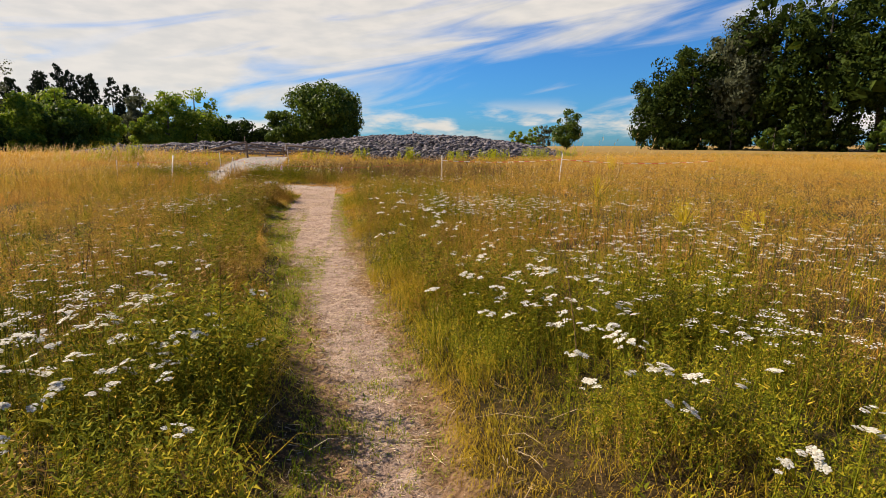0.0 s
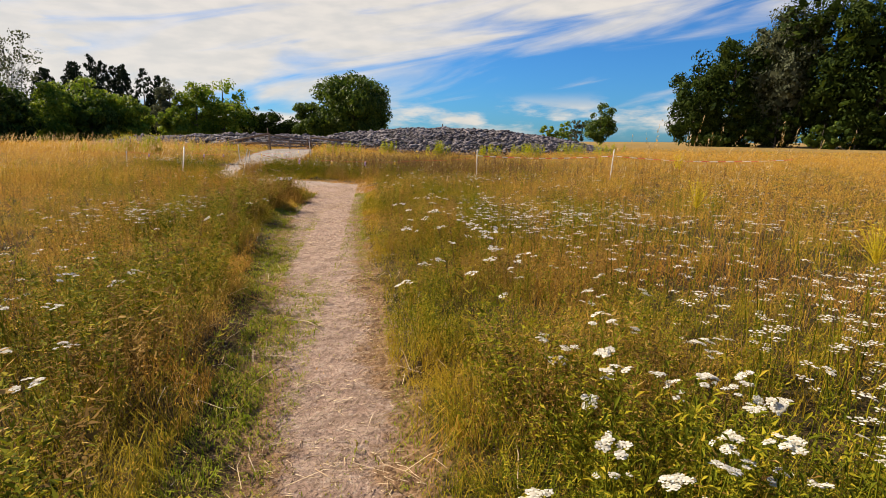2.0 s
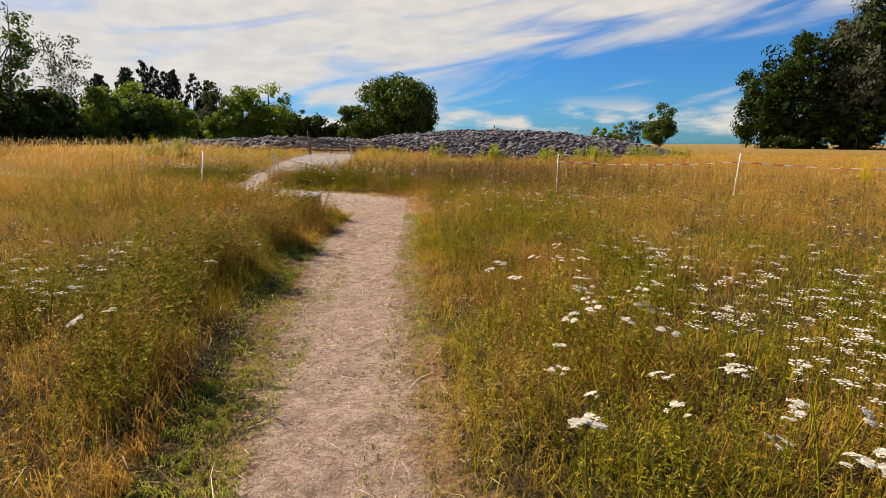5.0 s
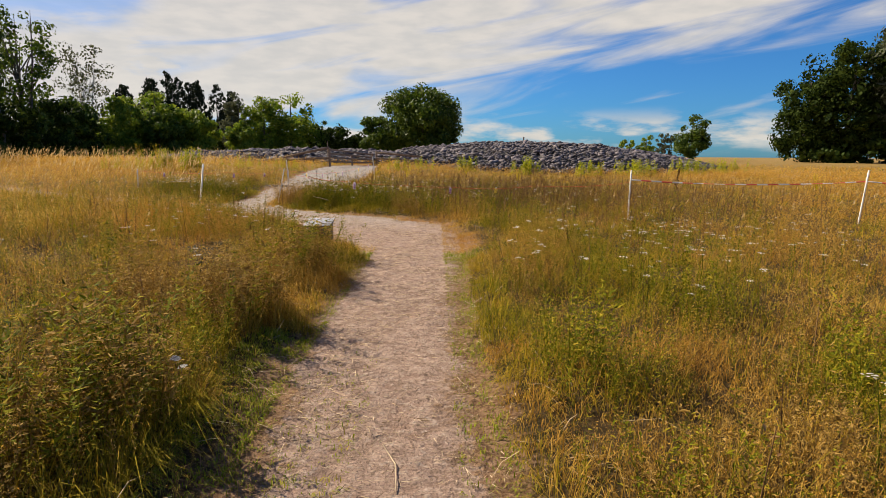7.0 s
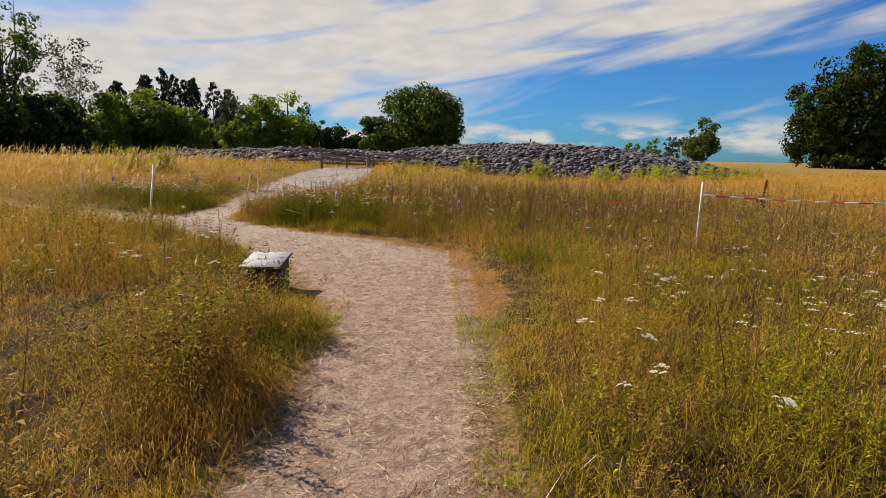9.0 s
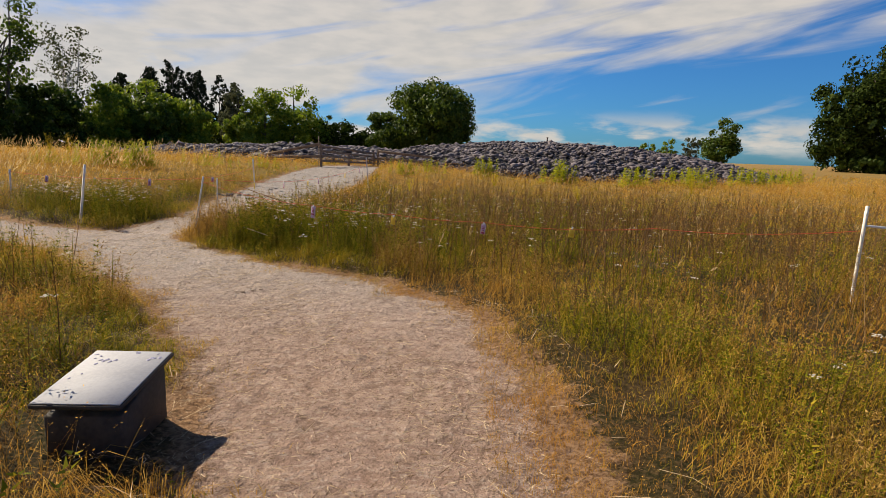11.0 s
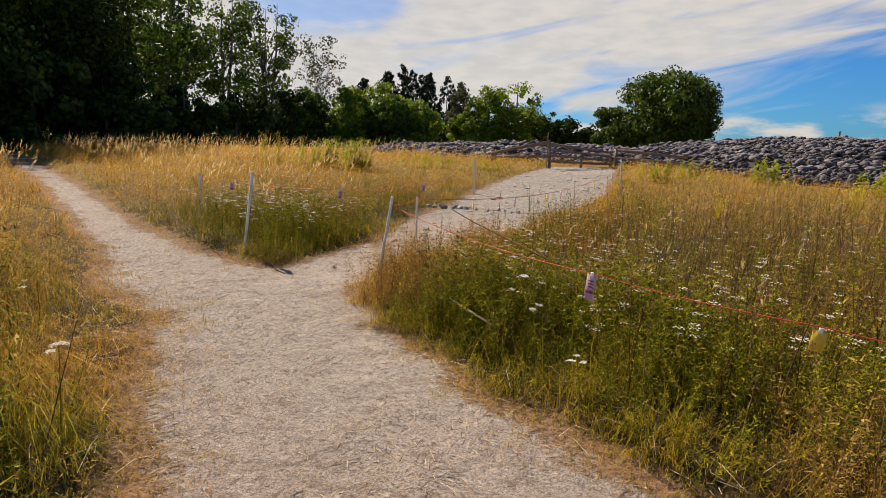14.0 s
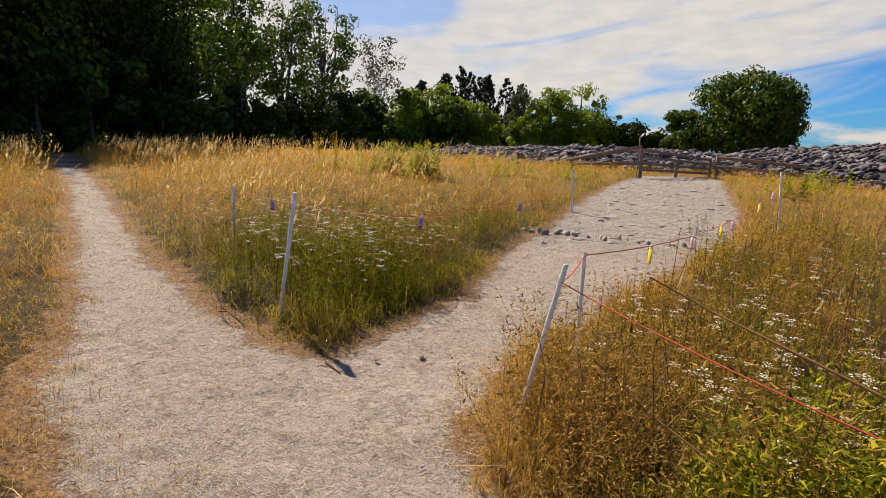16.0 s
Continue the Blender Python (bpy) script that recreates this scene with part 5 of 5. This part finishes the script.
fence = thing("timber_fence", pose(0, 0, 0), "old brown timber rail fence across the path's end", "fence")
posts = ((-6.35, 35.2, 1.15), (-5.2, 36.9, 0.75), (-4.05, 38.7, 0.75), (-3.75, 38.5, 0.95), (-9.4, 36.4, 0.6))
for px, py, hh in posts:
    b = height_at(px, py)
    V, F = box(0.13, 0.13, hh + 0.35, 0.012, -0.35)
    part("post", mesh_of("post", V, F, RAIL), fence, pose(px, py, b, 1, -1, 12))
g = 0.72
for k in range(4):
    plank((-6.3, 35.1, g + 0.22 + 0.25 * k), (-4.0, 38.6, g + 0.10 + 0.19 * k), 0.10, 0.035, RAIL, "rail", fence)
plank((-6.35, 35.05, g + 1.08), (-9.6, 36.3, g + 0.45), 0.14, 0.05, RAIL, "rail", fence)
plank((-6.35, 35.05, g + 0.45), (-9.5, 36.35, g + 0.30), 0.13, 0.05, RAIL, "rail", fence)
plank((-3.75, 38.4, g + 0.80), (-0.6, 37.6, g + 0.55), 0.13, 0.05, RAIL, "rail", fence)
plank((-3.75, 38.4, g + 0.42), (-0.6, 37.6, g + 0.25), 0.13, 0.05, RAIL, "rail", fence)
pole = thing("thin_pole", pose(-6.5, 35.3, 0.7), "thin grey pole beside the fence post", "pole")
part("shaft", mesh_of("shaft", *tube([(0, 0, -0.3), (0.01, 0, 0.9), (0.0, 0, 1.5)], [0.025, 0.022, 0.02], 7), RAIL, True), pole)


# ---- stakes, cords and tags ----
def make_stake(x, y, top, height, label, mat=None, round_=False, wide=0.045):
    """A sawn lath driven into the ground, leaning to top (dx, dy)."""
    b = height_at(x, y)
    root = thing("marking_stake", pose(x, y, b), label, "stake", "marking stakes")
    d = Vector((top[0], top[1], height))
    m = d.to_track_quat("Z", "Y").to_matrix().to_4x4()
    if round_:
        vf = tube([(0, 0, -0.2), (0, 0, height * 0.6), (0, 0, d.length)], [wide / 2] * 3, 8)
    else:
        vf = box(wide, wide * 0.55, d.length + 0.2, 0.003, -0.2)
    part("lath", mesh_of("lath", *vf, mat or STAKE, round_), root, m)
    V, F = box(wide * 1.12, wide * 0.7, 0.05, 0.003, d.length - 0.10)
    part("painted_band", mesh_of("painted_band", V, F, WHITE), root, m, "white paint near the top")
    return (x + top[0], y + top[1], b + height)


A = make_stake(-6.40, 15.42, (0.10, 0.09), 1.05, "grey weathered lath stake at the fork", None, False, 0.06)
B = make_stake(-3.95, 14.55, (0.26, -0.15), 1.02, "whitish leaning lath stake with red cord", WHITE, False, 0.026)
C = make_stake(-6.10, 24.0, (-0.04, 0.0), 0.92, "pale straight lath stake by the rising path", None, False, 0.055)
D = make_stake(-2.25, 23.4, (-0.08, 0.0), 1.05, "pale straight lath stake in tall grass", None, False, 0.055)
R = make_stake(4.45, 10.95, (0.02, 0.0), 1.02, "white marking stake with barrier tape", STAKE, True, 0.034)
E = make_stake(8.9, 10.3, (0.12, 0.05), 1.06, "white leaning marking stake with barrier tape", STAKE, True, 0.034)
S = make_stake(-3.78, 15.15, (0.0, 0.02), 0.86, "thin short lath stake with red cord", None, False, 0.022)
L = make_stake(-9.3, 17.6, (0.02, 0.0), 0.75, "short lath stake hidden in tall grass", None, False, 0.04)


def sag(a, b, drop, n=14):
    a, b = np.array(a), np.array(b)
    u = np.linspace(0, 1, n)[:, None]
    p = a + (b - a) * u
    p[:, 2] -= (4 * u * (1 - u))[:, 0] * drop
    return p


def make_cord(points, drops, label, radius=0.005):
    pts = [sag(a, b, k) for a, b, k in zip(points, points[1:], drops)]
    P = np.concatenate([pts[0]] + [q[1:] for q in pts[1:]])
    ob = new("red_cord", mesh_of("red_cord", *tube(P, [radius] * len(P), 5), CORD, True))
    tagged(ob, label, "cord", "red cords")
    return P


def make_tag(p, yaw, mat, label, wide=0.06, tall=0.13):
    root = thing("warning_tag", pose(p[0], p[1], p[2] - 0.01, 0, 6, yaw), label, "tag", "cord tags")
    V, F = box(wide, 0.006, tall, 0.002, -tall)
    part("card", mesh_of("card", V, F, mat), root)
    if mat is TAG_LILAC:
        for k, (w, zz, hh) in enumerate(((0.8, -0.125, 0.022), (0.55, -0.045, 0.010), (0.6, -0.065, 0.010), (0.45, -0.085, 0.010))):
            V, F = box(wide * w, 0.012, hh, 0.001, zz)
            part("print_bar", mesh_of("print_bar", V, F, TAG_INK), root)
    part("clip", mesh_of("clip", *box(0.02, 0.016, 0.03, 0.002, -0.012), TAPE_WHITE), root)


tieB = (B[0] - 0.02, B[1] + 0.01, B[2] - 0.09)
P1 = (-1.64, 13.23, 0.70)
Q1 = (0.72, 12.36, 0.64)
front = make_cord([tieB, P1, (-0.46, 12.74, 0.66), Q1, (2.6, 11.6, 0.72), (R[0], R[1], R[2] - 0.25)], [0.06, 0.02, 0.02, 0.05, 0.05], "taut red cord strung through the grass between stakes", 0.0032)
make_tag((-1.64, 13.23, 0.70), -25, TAG_LILAC, "lilac card tag with dark print on red cord", 0.07, 0.17)
make_tag((-0.46, 12.74, 0.645), -20, TAG_YELLOW, "yellow card tag on red cord", 0.065, 0.11)
make_tag((0.72, 12.36, 0.63), -20, TAG_LILAC, "lilac card tag with dark print on red cord")
make_tag((1.75, 11.95, 0.66), -15, TAG_YELLOW, "yellow card tag on red cord", 0.065, 0.11)
tieS, tieD = (S[0], S[1], S[2] - 0.02), (D[0], D[1], D[2] - 0.25)
side = make_cord([tieB, tieS, tieD], [0.02, 0.22], "slack red cord along the rising path", 0.004)
for u, mat in ((0.16, TAG_YELLOW), (0.27, TAG_LILAC), (0.45, TAG_YELLOW), (0.53, TAG_LILAC), (0.80, TAG_YELLOW), (0.93, TAG_LILAC)):
    p = side[14 + int(u * 12)]
    make_tag(p, -60, mat, "lilac card tag with dark print on red cord" if mat is TAG_LILAC else "yellow card tag on red cord")
tieA, tieC = (A[0], A[1] + 0.03, A[2] - 0.27), (C[0], C[1], C[2] - 0.3)
fork = make_cord([(L[0], L[1], L[2] - 0.05), (-6.05, 16.7, 0.80), tieC], [0.05, 0.15], "red cord through the flowers at the fork", 0.004)
for p, mat in ((fork[4], TAG_LILAC), (fork[9], TAG_YELLOW), (fork[14], TAG_LILAC), (fork[20], TAG_LILAC)):
    make_tag(p, 15, mat, "lilac card tag with dark print on red cord" if mat is TAG_LILAC else "yellow card tag on red cord")


def make_tape(a, b, drop):
    """Barrier tape in red and white lengths, a little twisted."""
    root = thing("barrier_tape", pose(0, 0, 0), "red and white striped barrier tape between stakes", "tape")
    n = 22
    P = sag(a, b, drop, n + 1)
    for i in range(n):
        p, q = P[i], P[i + 1]
        t1, t2 = 0.9 + 0.5 * math.sin(i * 0.6), 0.9 + 0.5 * math.sin((i + 1) * 0.6)
        h1, h2 = np.array([0, 0.011 * math.cos(t1), 0.013 * math.sin(t1)]), np.array([0, 0.011 * math.cos(t2), 0.013 * math.sin(t2)])
        o = np.array([0, 0.0012, 0])
        V = np.array([p - h1 - o, q - h2 - o, q + h2 - o, p + h1 - o, p - h1 + o, q - h2 + o, q + h2 + o, p + h1 + o])
        F = np.array([[0, 1, 2, 3], [7, 6, 5, 4], [0, 4, 5, 1], [3, 2, 6, 7]])
        part("red_stripe" if i % 2 else "white_stripe", mesh_of("stripe", V, F, TAPE_RED if i % 2 else TAPE_WHITE), root)


make_tape((R[0], R[1], R[2] - 0.20), (E[0], E[1], E[2] - 0.22), 0.08)
make_tape((E[0], E[1], E[2] - 0.22), (14.5, 9.0, 0.85), 0.12)

# ---- info panel ----
panel = thing("info_panel", pose(-1.445, 7.93, height_at(-1.445, 7.93), 0, 0, 2), "low dark plinth with a tilted pale panel", "info panel")
V, F = box(0.36, 0.46, 0.275, 0.01, -0.02)
V[:, 2] += np.where(V[:, 2] > 0.1, 0.05 * (V[:, 1] / 0.23), 0)
part("plinth", mesh_of("plinth", V, F, BOX), panel)
V, F = box(0.42, 0.56, 0.022, 0.004, 0.0)
tilt = pose(0, 0, 0.288, 6, 0, 0)
part("board", mesh_of("board", V, F, BOX), panel, tilt)
V, F = box(0.405, 0.545, 0.006, 0.002, 0.0235)
part("sheet", mesh_of("sheet", V, F, PANEL), panel, tilt, "smooth pale grey sheet")
r = np.random.default_rng(5)
for cx, cy, n in ((0.13, 0.19, 5), (-0.09, 0.15, 6), (-0.16, 0.19, 3), (0.02, 0.25, 2), (-0.15, 0.0, 2)):
    for k in range(n):
        a = np.linspace(0, 2 * np.pi, 9)[:-1]
        s = r.uniform(0.008, 0.016)
        ring = np.stack([np.cos(a) * s * r.uniform(0.7, 1.3, 8), np.sin(a) * s * 0.7, np.zeros(8)], 1)
        V = np.concatenate([ring, ring * 0.8 + np.array([0, 0, 0.0012])])
        F = [[i, (i + 1) % 8, 8 + (i + 1) % 8, 8 + i] for i in range(8)]
        F = [f[:3] for f in F] + [[f[0], f[2], f[3]] for f in F] + [[8, 8 + i, 9 + i] for i in range(1, 7)]
        part("lichen_spot", mesh_of("lichen_spot", V, np.array(F), PANEL_INK), panel, tilt @ pose(cx + r.normal(0, 0.025), cy + r.normal(0, 0.02), 0.0305, 0, 0, r.uniform(0, 360)))


# ---- flowers and single plants ----
HEADS = [mesh_of("flower_head", *umbel(rad, n, 400 + i, 1.6), PETAL) for i, (rad, n) in enumerate(((0.014, 14), (0.017, 18), (0.020, 20), (0.011, 10)))]


def ferny_stem(height, seed):
    r = np.random.default_rng(seed)
    out = [tube([(0, 0, 0), (0.01, 0.008, height * 0.5), (0.0, 0.015, height)], [0.0035, 0.003, 0.002], 4, False)]
    for i in range(9):
        u = (i + 0.4) / 10
        a, L = r.uniform(0, 6.28), 0.10 * (1.1 - 0.8 * u)
        base = np.array([0.01 * u, 0.01 * u, height * (0.04 + 0.85 * u)])
        for k in range(5):
            q = base + np.array([math.cos(a), math.sin(a), 0.5 - 0.2 * k / 5]) * L * k / 5
            for side in (-1, 1):
                out.append(leaf_card(0.022 * (1.1 - k / 6), 0.006, q, a + side * 1.0, 0.25, 0.1))
    return merge(*out)


STEMS = [mesh_of("stem", *ferny_stem(hh, 410 + i), HERB) for i, hh in enumerate((0.38, 0.46, 0.55))]
STEM_H = (0.38, 0.46, 0.55)


def yarrow_density(x, y):
    k = np.zeros_like(x)
    for px, py, pr, q in ((2.2, -8.2, 0.6, 6), (3.4, -7.2, 1.2, 12), (2.4, -1.6, 0.7, 14), (2.5, -6.6, 0.6, 9), (4.8, -5.8, 1.6, 17), (2.6, -4.6, 1.0, 7), (3.3, -1.6, 1.1, 14), (2.6, -0.2, 0.8, 8), (5.0, -1.0, 1.4, 9), (-0.8, -6.8, 0.45, 60), (-0.7, -7.8, 0.4, 50), (-1.7, -6.0, 0.8, 22), (-2.0, -0.9, 0.5, 36), (-2.3, 0.7, 0.6, 14),
                          (-2.3, -4.0, 0.8, 8), (-4.2, -4.5, 1.3, 8), (2.6, 4.9, 0.9, 5), (3.6, 6.4, 1.2, 4), (1.6, 5.4, 0.4, 4), (-2.2, 7.2, 0.5, 9), (-3.2, 6.0, 0.9, 4),
                          (-6.3, 16.5, 0.9, 34), (-7.6, 17.2, 1.2, 18), (-5.6, 17.8, 0.7, 12), (-1.8, 13.4, 0.9, 15), (-2.6, 14.8, 0.9, 14), (0.6, 14.2, 2.2, 4), (-3.0, 16.8, 1.2, 9), (-1.2, 16.5, 1.8, 4), (7, 2, 3, 2), (-4.2, 11.0, 1.0, 4)):
        k = k + q * np.exp(-((x - px) ** 2 + (y - py) ** 2) / (2 * pr * pr))
    k = k * np.where((y < 1.5) & (x > 1), 1.3, 1.0)
    return (k + 0.12) * smooth(path_distance(x, y), 0.35, 0.8) * clear(x, y)


x, y, r = scatter(yarrow_density, -14, 13, -12, 26, 0.4, 12)
order = np.argsort(walked_distance(x, y))
near, rest = order[:270], order[270:]
for j in near:
    k = int(r.integers(3))
    hh = STEM_H[k]
    lean = r.normal(0, 9, 2)
    root = thing("yarrow_plant", pose(x[j], y[j], height_at(x[j], y[j]) - 0.01, lean[0], lean[1], r.uniform(0, 360)), "white-flowered yarrow standing in the meadow grass", "wild flower", "yarrow plants")
    part("stem", STEMS[k], root)
    for q in range(int(r.integers(3, 8))):
        a, d = r.uniform(0, 6.28), (0 if q == 0 else r.uniform(0.02, 0.055))
        part("flower_head", HEADS[int(r.integers(4))], root, pose(math.cos(a) * d, 0.015 + math.sin(a) * d, hh + 0.01 - 0.35 * d, r.uniform(-14, 14), r.uniform(-14, 14), 0))
z = ground_z(x, y)
V1, F1 = herb(0.44, 6, 0.045, 0.008, 430)
stuff("yarrow_stems", *repeat((V1, F1), x[rest], y[rest], z[rest], r.uniform(0.8, 1.25, len(rest)), r, 0.05), HERB, "green stems of yarrow among the grass", "wild flowers")
heads = []
for k in range(4):
    q = np.concatenate([rest[k % 2::2], rest[k::4]])[::1 if k < 2 else 2]
    heads.append(repeat(umbel((0.022, 0.028, 0.034, 0.019)[k], 7, 440 + k, 1.3), x[q] + r.normal(0, 0.045, len(q)), y[q] + r.normal(0, 0.045, len(q)), z[q] + r.uniform(0.36, 0.54, len(q)), r.uniform(0.8, 1.3, len(q)), r, 0.0))
stuff("yarrow_flowers", *merge(*heads), PETAL, "flat white yarrow flower heads", "wild flowers")


def flower_spike(height, seed, heads, mat_head, mat_stem, name, label, x, y, spread=0.16, leafy=14):
    """A branching wild plant: leafy stem and a loose top of small heads."""
    r = np.random.default_rng(seed)
    root = thing(name, pose(x, y, height_at(x, y) - 0.02, r.normal(0, 4), r.normal(0, 4), r.uniform(0, 360)), label, "wild flower")
    part("stem", mesh_of("stem", *herb(height * 0.92, leafy, 0.10, 0.022, seed), mat_stem), root)
    tops = []
    for i in range(heads):
        u = r.random() ** 0.7
        c = np.array([r.normal(0, spread * 0.5), r.normal(0, spread * 0.5), height * (0.72 + 0.28 * u)])
        V, F = umbel(0.021, 6, seed + i)
        tops.append((V + c, F))
        tops.append(tube([(0, 0, height * 0.6), tuple(c)], [0.0018, 0.001], 3, False))
    part("flower_top", mesh_of("flower_top", *merge(*tops), mat_head), root)
    return root


for i, (px, py, hh) in enumerate(((4.7, -4.3, 0.62), (4.85, -4.1, 0.55), (5.4, -4.5, 0.5), (5.9, -4.2, 0.5), (5.0, -1.3, 0.75), (5.15, -1.1, 0.7), (8.8, 6.0, 0.9), (9.1, 6.3, 0.85), (9.5, 12.5, 0.8), (3.0, 17.0, 0.7), (-0.6, 18.0, 0.7), (1.5, 20.0, 0.8), (6.2, 19, 0.9), (-10.5, 21.5, 1.1), (-11.5, 22.2, 1.1))):
    flower_spike(hh * 1.3, 500 + i, 34, YELLOW, HERB, "ragwort_plant", "yellow ragwort in flower above the grass", px, py)
# fresh yellow-green shoots along the cairn's foot and on the bank
shoots = []
for px, py, pr, n, hh in ((2.4, 34.2, 0.8, 16, 1.1), (6.0, 33.6, 0.9, 20, 1.3), (9.6, 33.6, 1.0, 18, 1.1), (13.0, 34.6, 1.6, 34, 1.15), (17.5, 37.5, 1.5, 26, 1.2), (-0.5, 33.6, 0.6, 10, 0.9), (-11.8, 27.6, 0.8, 20, 1.25),
                          (-13.6, 28.0, 0.9, 22, 1.15), (-15.8, 28.5, 0.8, 14, 0.9), (-10.2, 30.5, 1.0, 16, 0.8), (-8.0, 31.5, 1.0, 14, 0.7), (22, 42, 1.4, 18, 1.2), (-1.6, 30.0, 0.5, 10, 0.8)):
    for k in range(int(n * 1.4)):
        shoots.append((px + rng.normal(0, pr * 0.55), py + rng.normal(0, pr * 0.4), hh * rng.uniform(0.5, 1.0)))
shoots = np.array(shoots)
stuff("fresh_shoots", *repeat(herb(1.0, 34, 0.26, 0.10, 77), shoots[:, 0], shoots[:, 1], ground_z(shoots[:, 0], shoots[:, 1]), shoots[:, 2], rng, 0.10), LIME, "bright yellow-green leafy shoots along the cairn's foot", "shoots")

# dock with a dark brown seed spike
dock = thing("dock_plant", pose(5.28, 10.77, height_at(5.28, 10.77), 0, 14, 40) @ Matrix.Diagonal((1.25, 1.25, 1.2, 1)), "tall dock with a dark brown seed spike", "weed")
part("stem", mesh_of("stem", *herb(0.62, 10, 0.16, 0.05, 88), HERB), dock)
r = np.random.default_rng(89)
seeds = [leaf_card(0.03, 0.018, np.array([0.02, 0.02, 0.55 + 0.38 * u]) + r.normal(0, 0.022, 3) * (1.1 - u), r.uniform(0, 6.28), r.uniform(0, 1.4), 0.1) for u in r.random(240)]
part("seed_spike", mesh_of("seed_spike", *merge(*seeds), STALK), dock)


# ---- dead wood and clods ----
def twigs(points, radii, side, seed):
    """A bent branch with short side twigs."""
    r = np.random.default_rng(seed)
    P = np.array(points, dtype=float)
    out = [tube(P, radii, 6)]
    for k in range(side):
        i = int(r.integers(0, len(P) - 1))
        u = r.random()
        a = P[i] * (1 - u) + P[i + 1] * u
        d = (P[i + 1] - P[i]) / np.linalg.norm(P[i + 1] - P[i]) + r.normal(0, 0.6, 3)
        b = a + d / np.linalg.norm(d) * r.uniform(0.05, 0.16)
        out.append(tube([a, (a + b) / 2 + r.normal(0, 0.006, 3), b], [radii[i] * 0.5, radii[i] * 0.4, radii[i] * 0.2], 4))
    return merge(*out)


for name, pts, rad, side, mat, label in (
        ("fallen_branch", [(-3.42, 15.3, 0.74), (-3.05, 14.95, 0.70), (-2.6, 14.55, 0.62), (-2.1, 14.15, 0.50), (-1.7, 13.75, 0.30), (-1.5, 13.5, 0.1)], [0.004, 0.006, 0.007, 0.007, 0.008, 0.008], 7, STALK, "thin dark dead branch propped in the grass"),
        ("fallen_branch", [(-3.55, 14.55, 0.46), (-3.2, 14.2, 0.40), (-2.8, 13.95, 0.30), (-2.5, 13.7, 0.18)], [0.004, 0.005, 0.005, 0.006], 5, STALK, "short brown dead branch in the dry grass"),
        ("fallen_branch", [(-2.75, 13.55, 0.30), (-2.55, 13.4, 0.27), (-2.3, 13.25, 0.22)], [0.007, 0.008, 0.007], 1, STRAW, "pale barkless stick in the herbs"),
        ("dead_stalk", [(-3.72, 14.25, 0.0), (-3.74, 14.27, 0.25), (-3.72, 14.30, 0.48), (-3.78, 14.33, 0.68)], [0.006, 0.005, 0.004, 0.002], 14, STALK, "bare dead brown stalk with fine twigs"),
        ("dead_stalk", [(-3.60, 14.2, 0.0), (-3.58, 14.22, 0.25), (-3.55, 14.27, 0.55)], [0.005, 0.004, 0.002], 10, STALK, "bare dead brown stalk with fine twigs"),
        # twig laid along the fork stake's cast shadow, partly standing for it
        ("dry_twig", [(-5.55, 14.95, 0.015), (-5.42, 14.83, 0.02), (-5.25, 14.76, 0.02)], [0.006, 0.007, 0.004], 2, STALK, "dark twig lying on the path"),
        ("dry_twig", [(-6.9, 15.2, 0.05), (-6.7, 15.12, 0.10), (-6.5, 15.1, 0.04)], [0.005, 0.006, 0.004], 3, STALK, "dark twig at the foot of the herbs"),
        ("dry_twig", [(0.25, -3.6, 0.02), (0.42, -3.72, 0.03), (0.55, -3.86, 0.02)], [0.003, 0.004, 0.002], 1, STRAW, "pale dry stalk lying on the path"),
        ("dry_twig", [(0.15, 1.6, 0.02), (0.22, 1.42, 0.03), (0.24, 1.2, 0.02)], [0.003, 0.003, 0.002], 1, STRAW, "pale dry stalk lying on the path")):
    base = height_at(pts[0][0], pts[0][1])
    P = [(px, py, pz + height_at(px, py)) for px, py, pz in pts]
    tagged(new(name, mesh_of(name, *twigs(P, rad, side, int(abs(pts[0][0]) * 100)), mat)), label, "branch" if "branch" in name else "twig")
CLOD = [mesh_of("earth_clod", *stone(600 + k), CLOD_EARTH, True) for k in range(3)]
# added clods; the four at x -1.7 to -1.9 stand for a dark crack
for i, (px, py, s) in enumerate(((-1.71, 11.10, 0.045), (-1.78, 11.05, 0.035), (-1.86, 10.98, 0.06), (-1.93, 10.97, 0.04), (-4.9, 15.25, 0.05), (-5.15, 15.05, 0.045))):
    ob = new("earth_clod", CLOD[i % 3])
    ob.matrix_world = pose(px, py, height_at(px, py) + 0.02 + s * 0.12, 0, 0, 70 * i) @ Matrix.Diagonal((s * 1.4, s, s * 0.35, 1))
    tagged(ob, "small flat dark clod added on the path", "clod", "clods on the path")
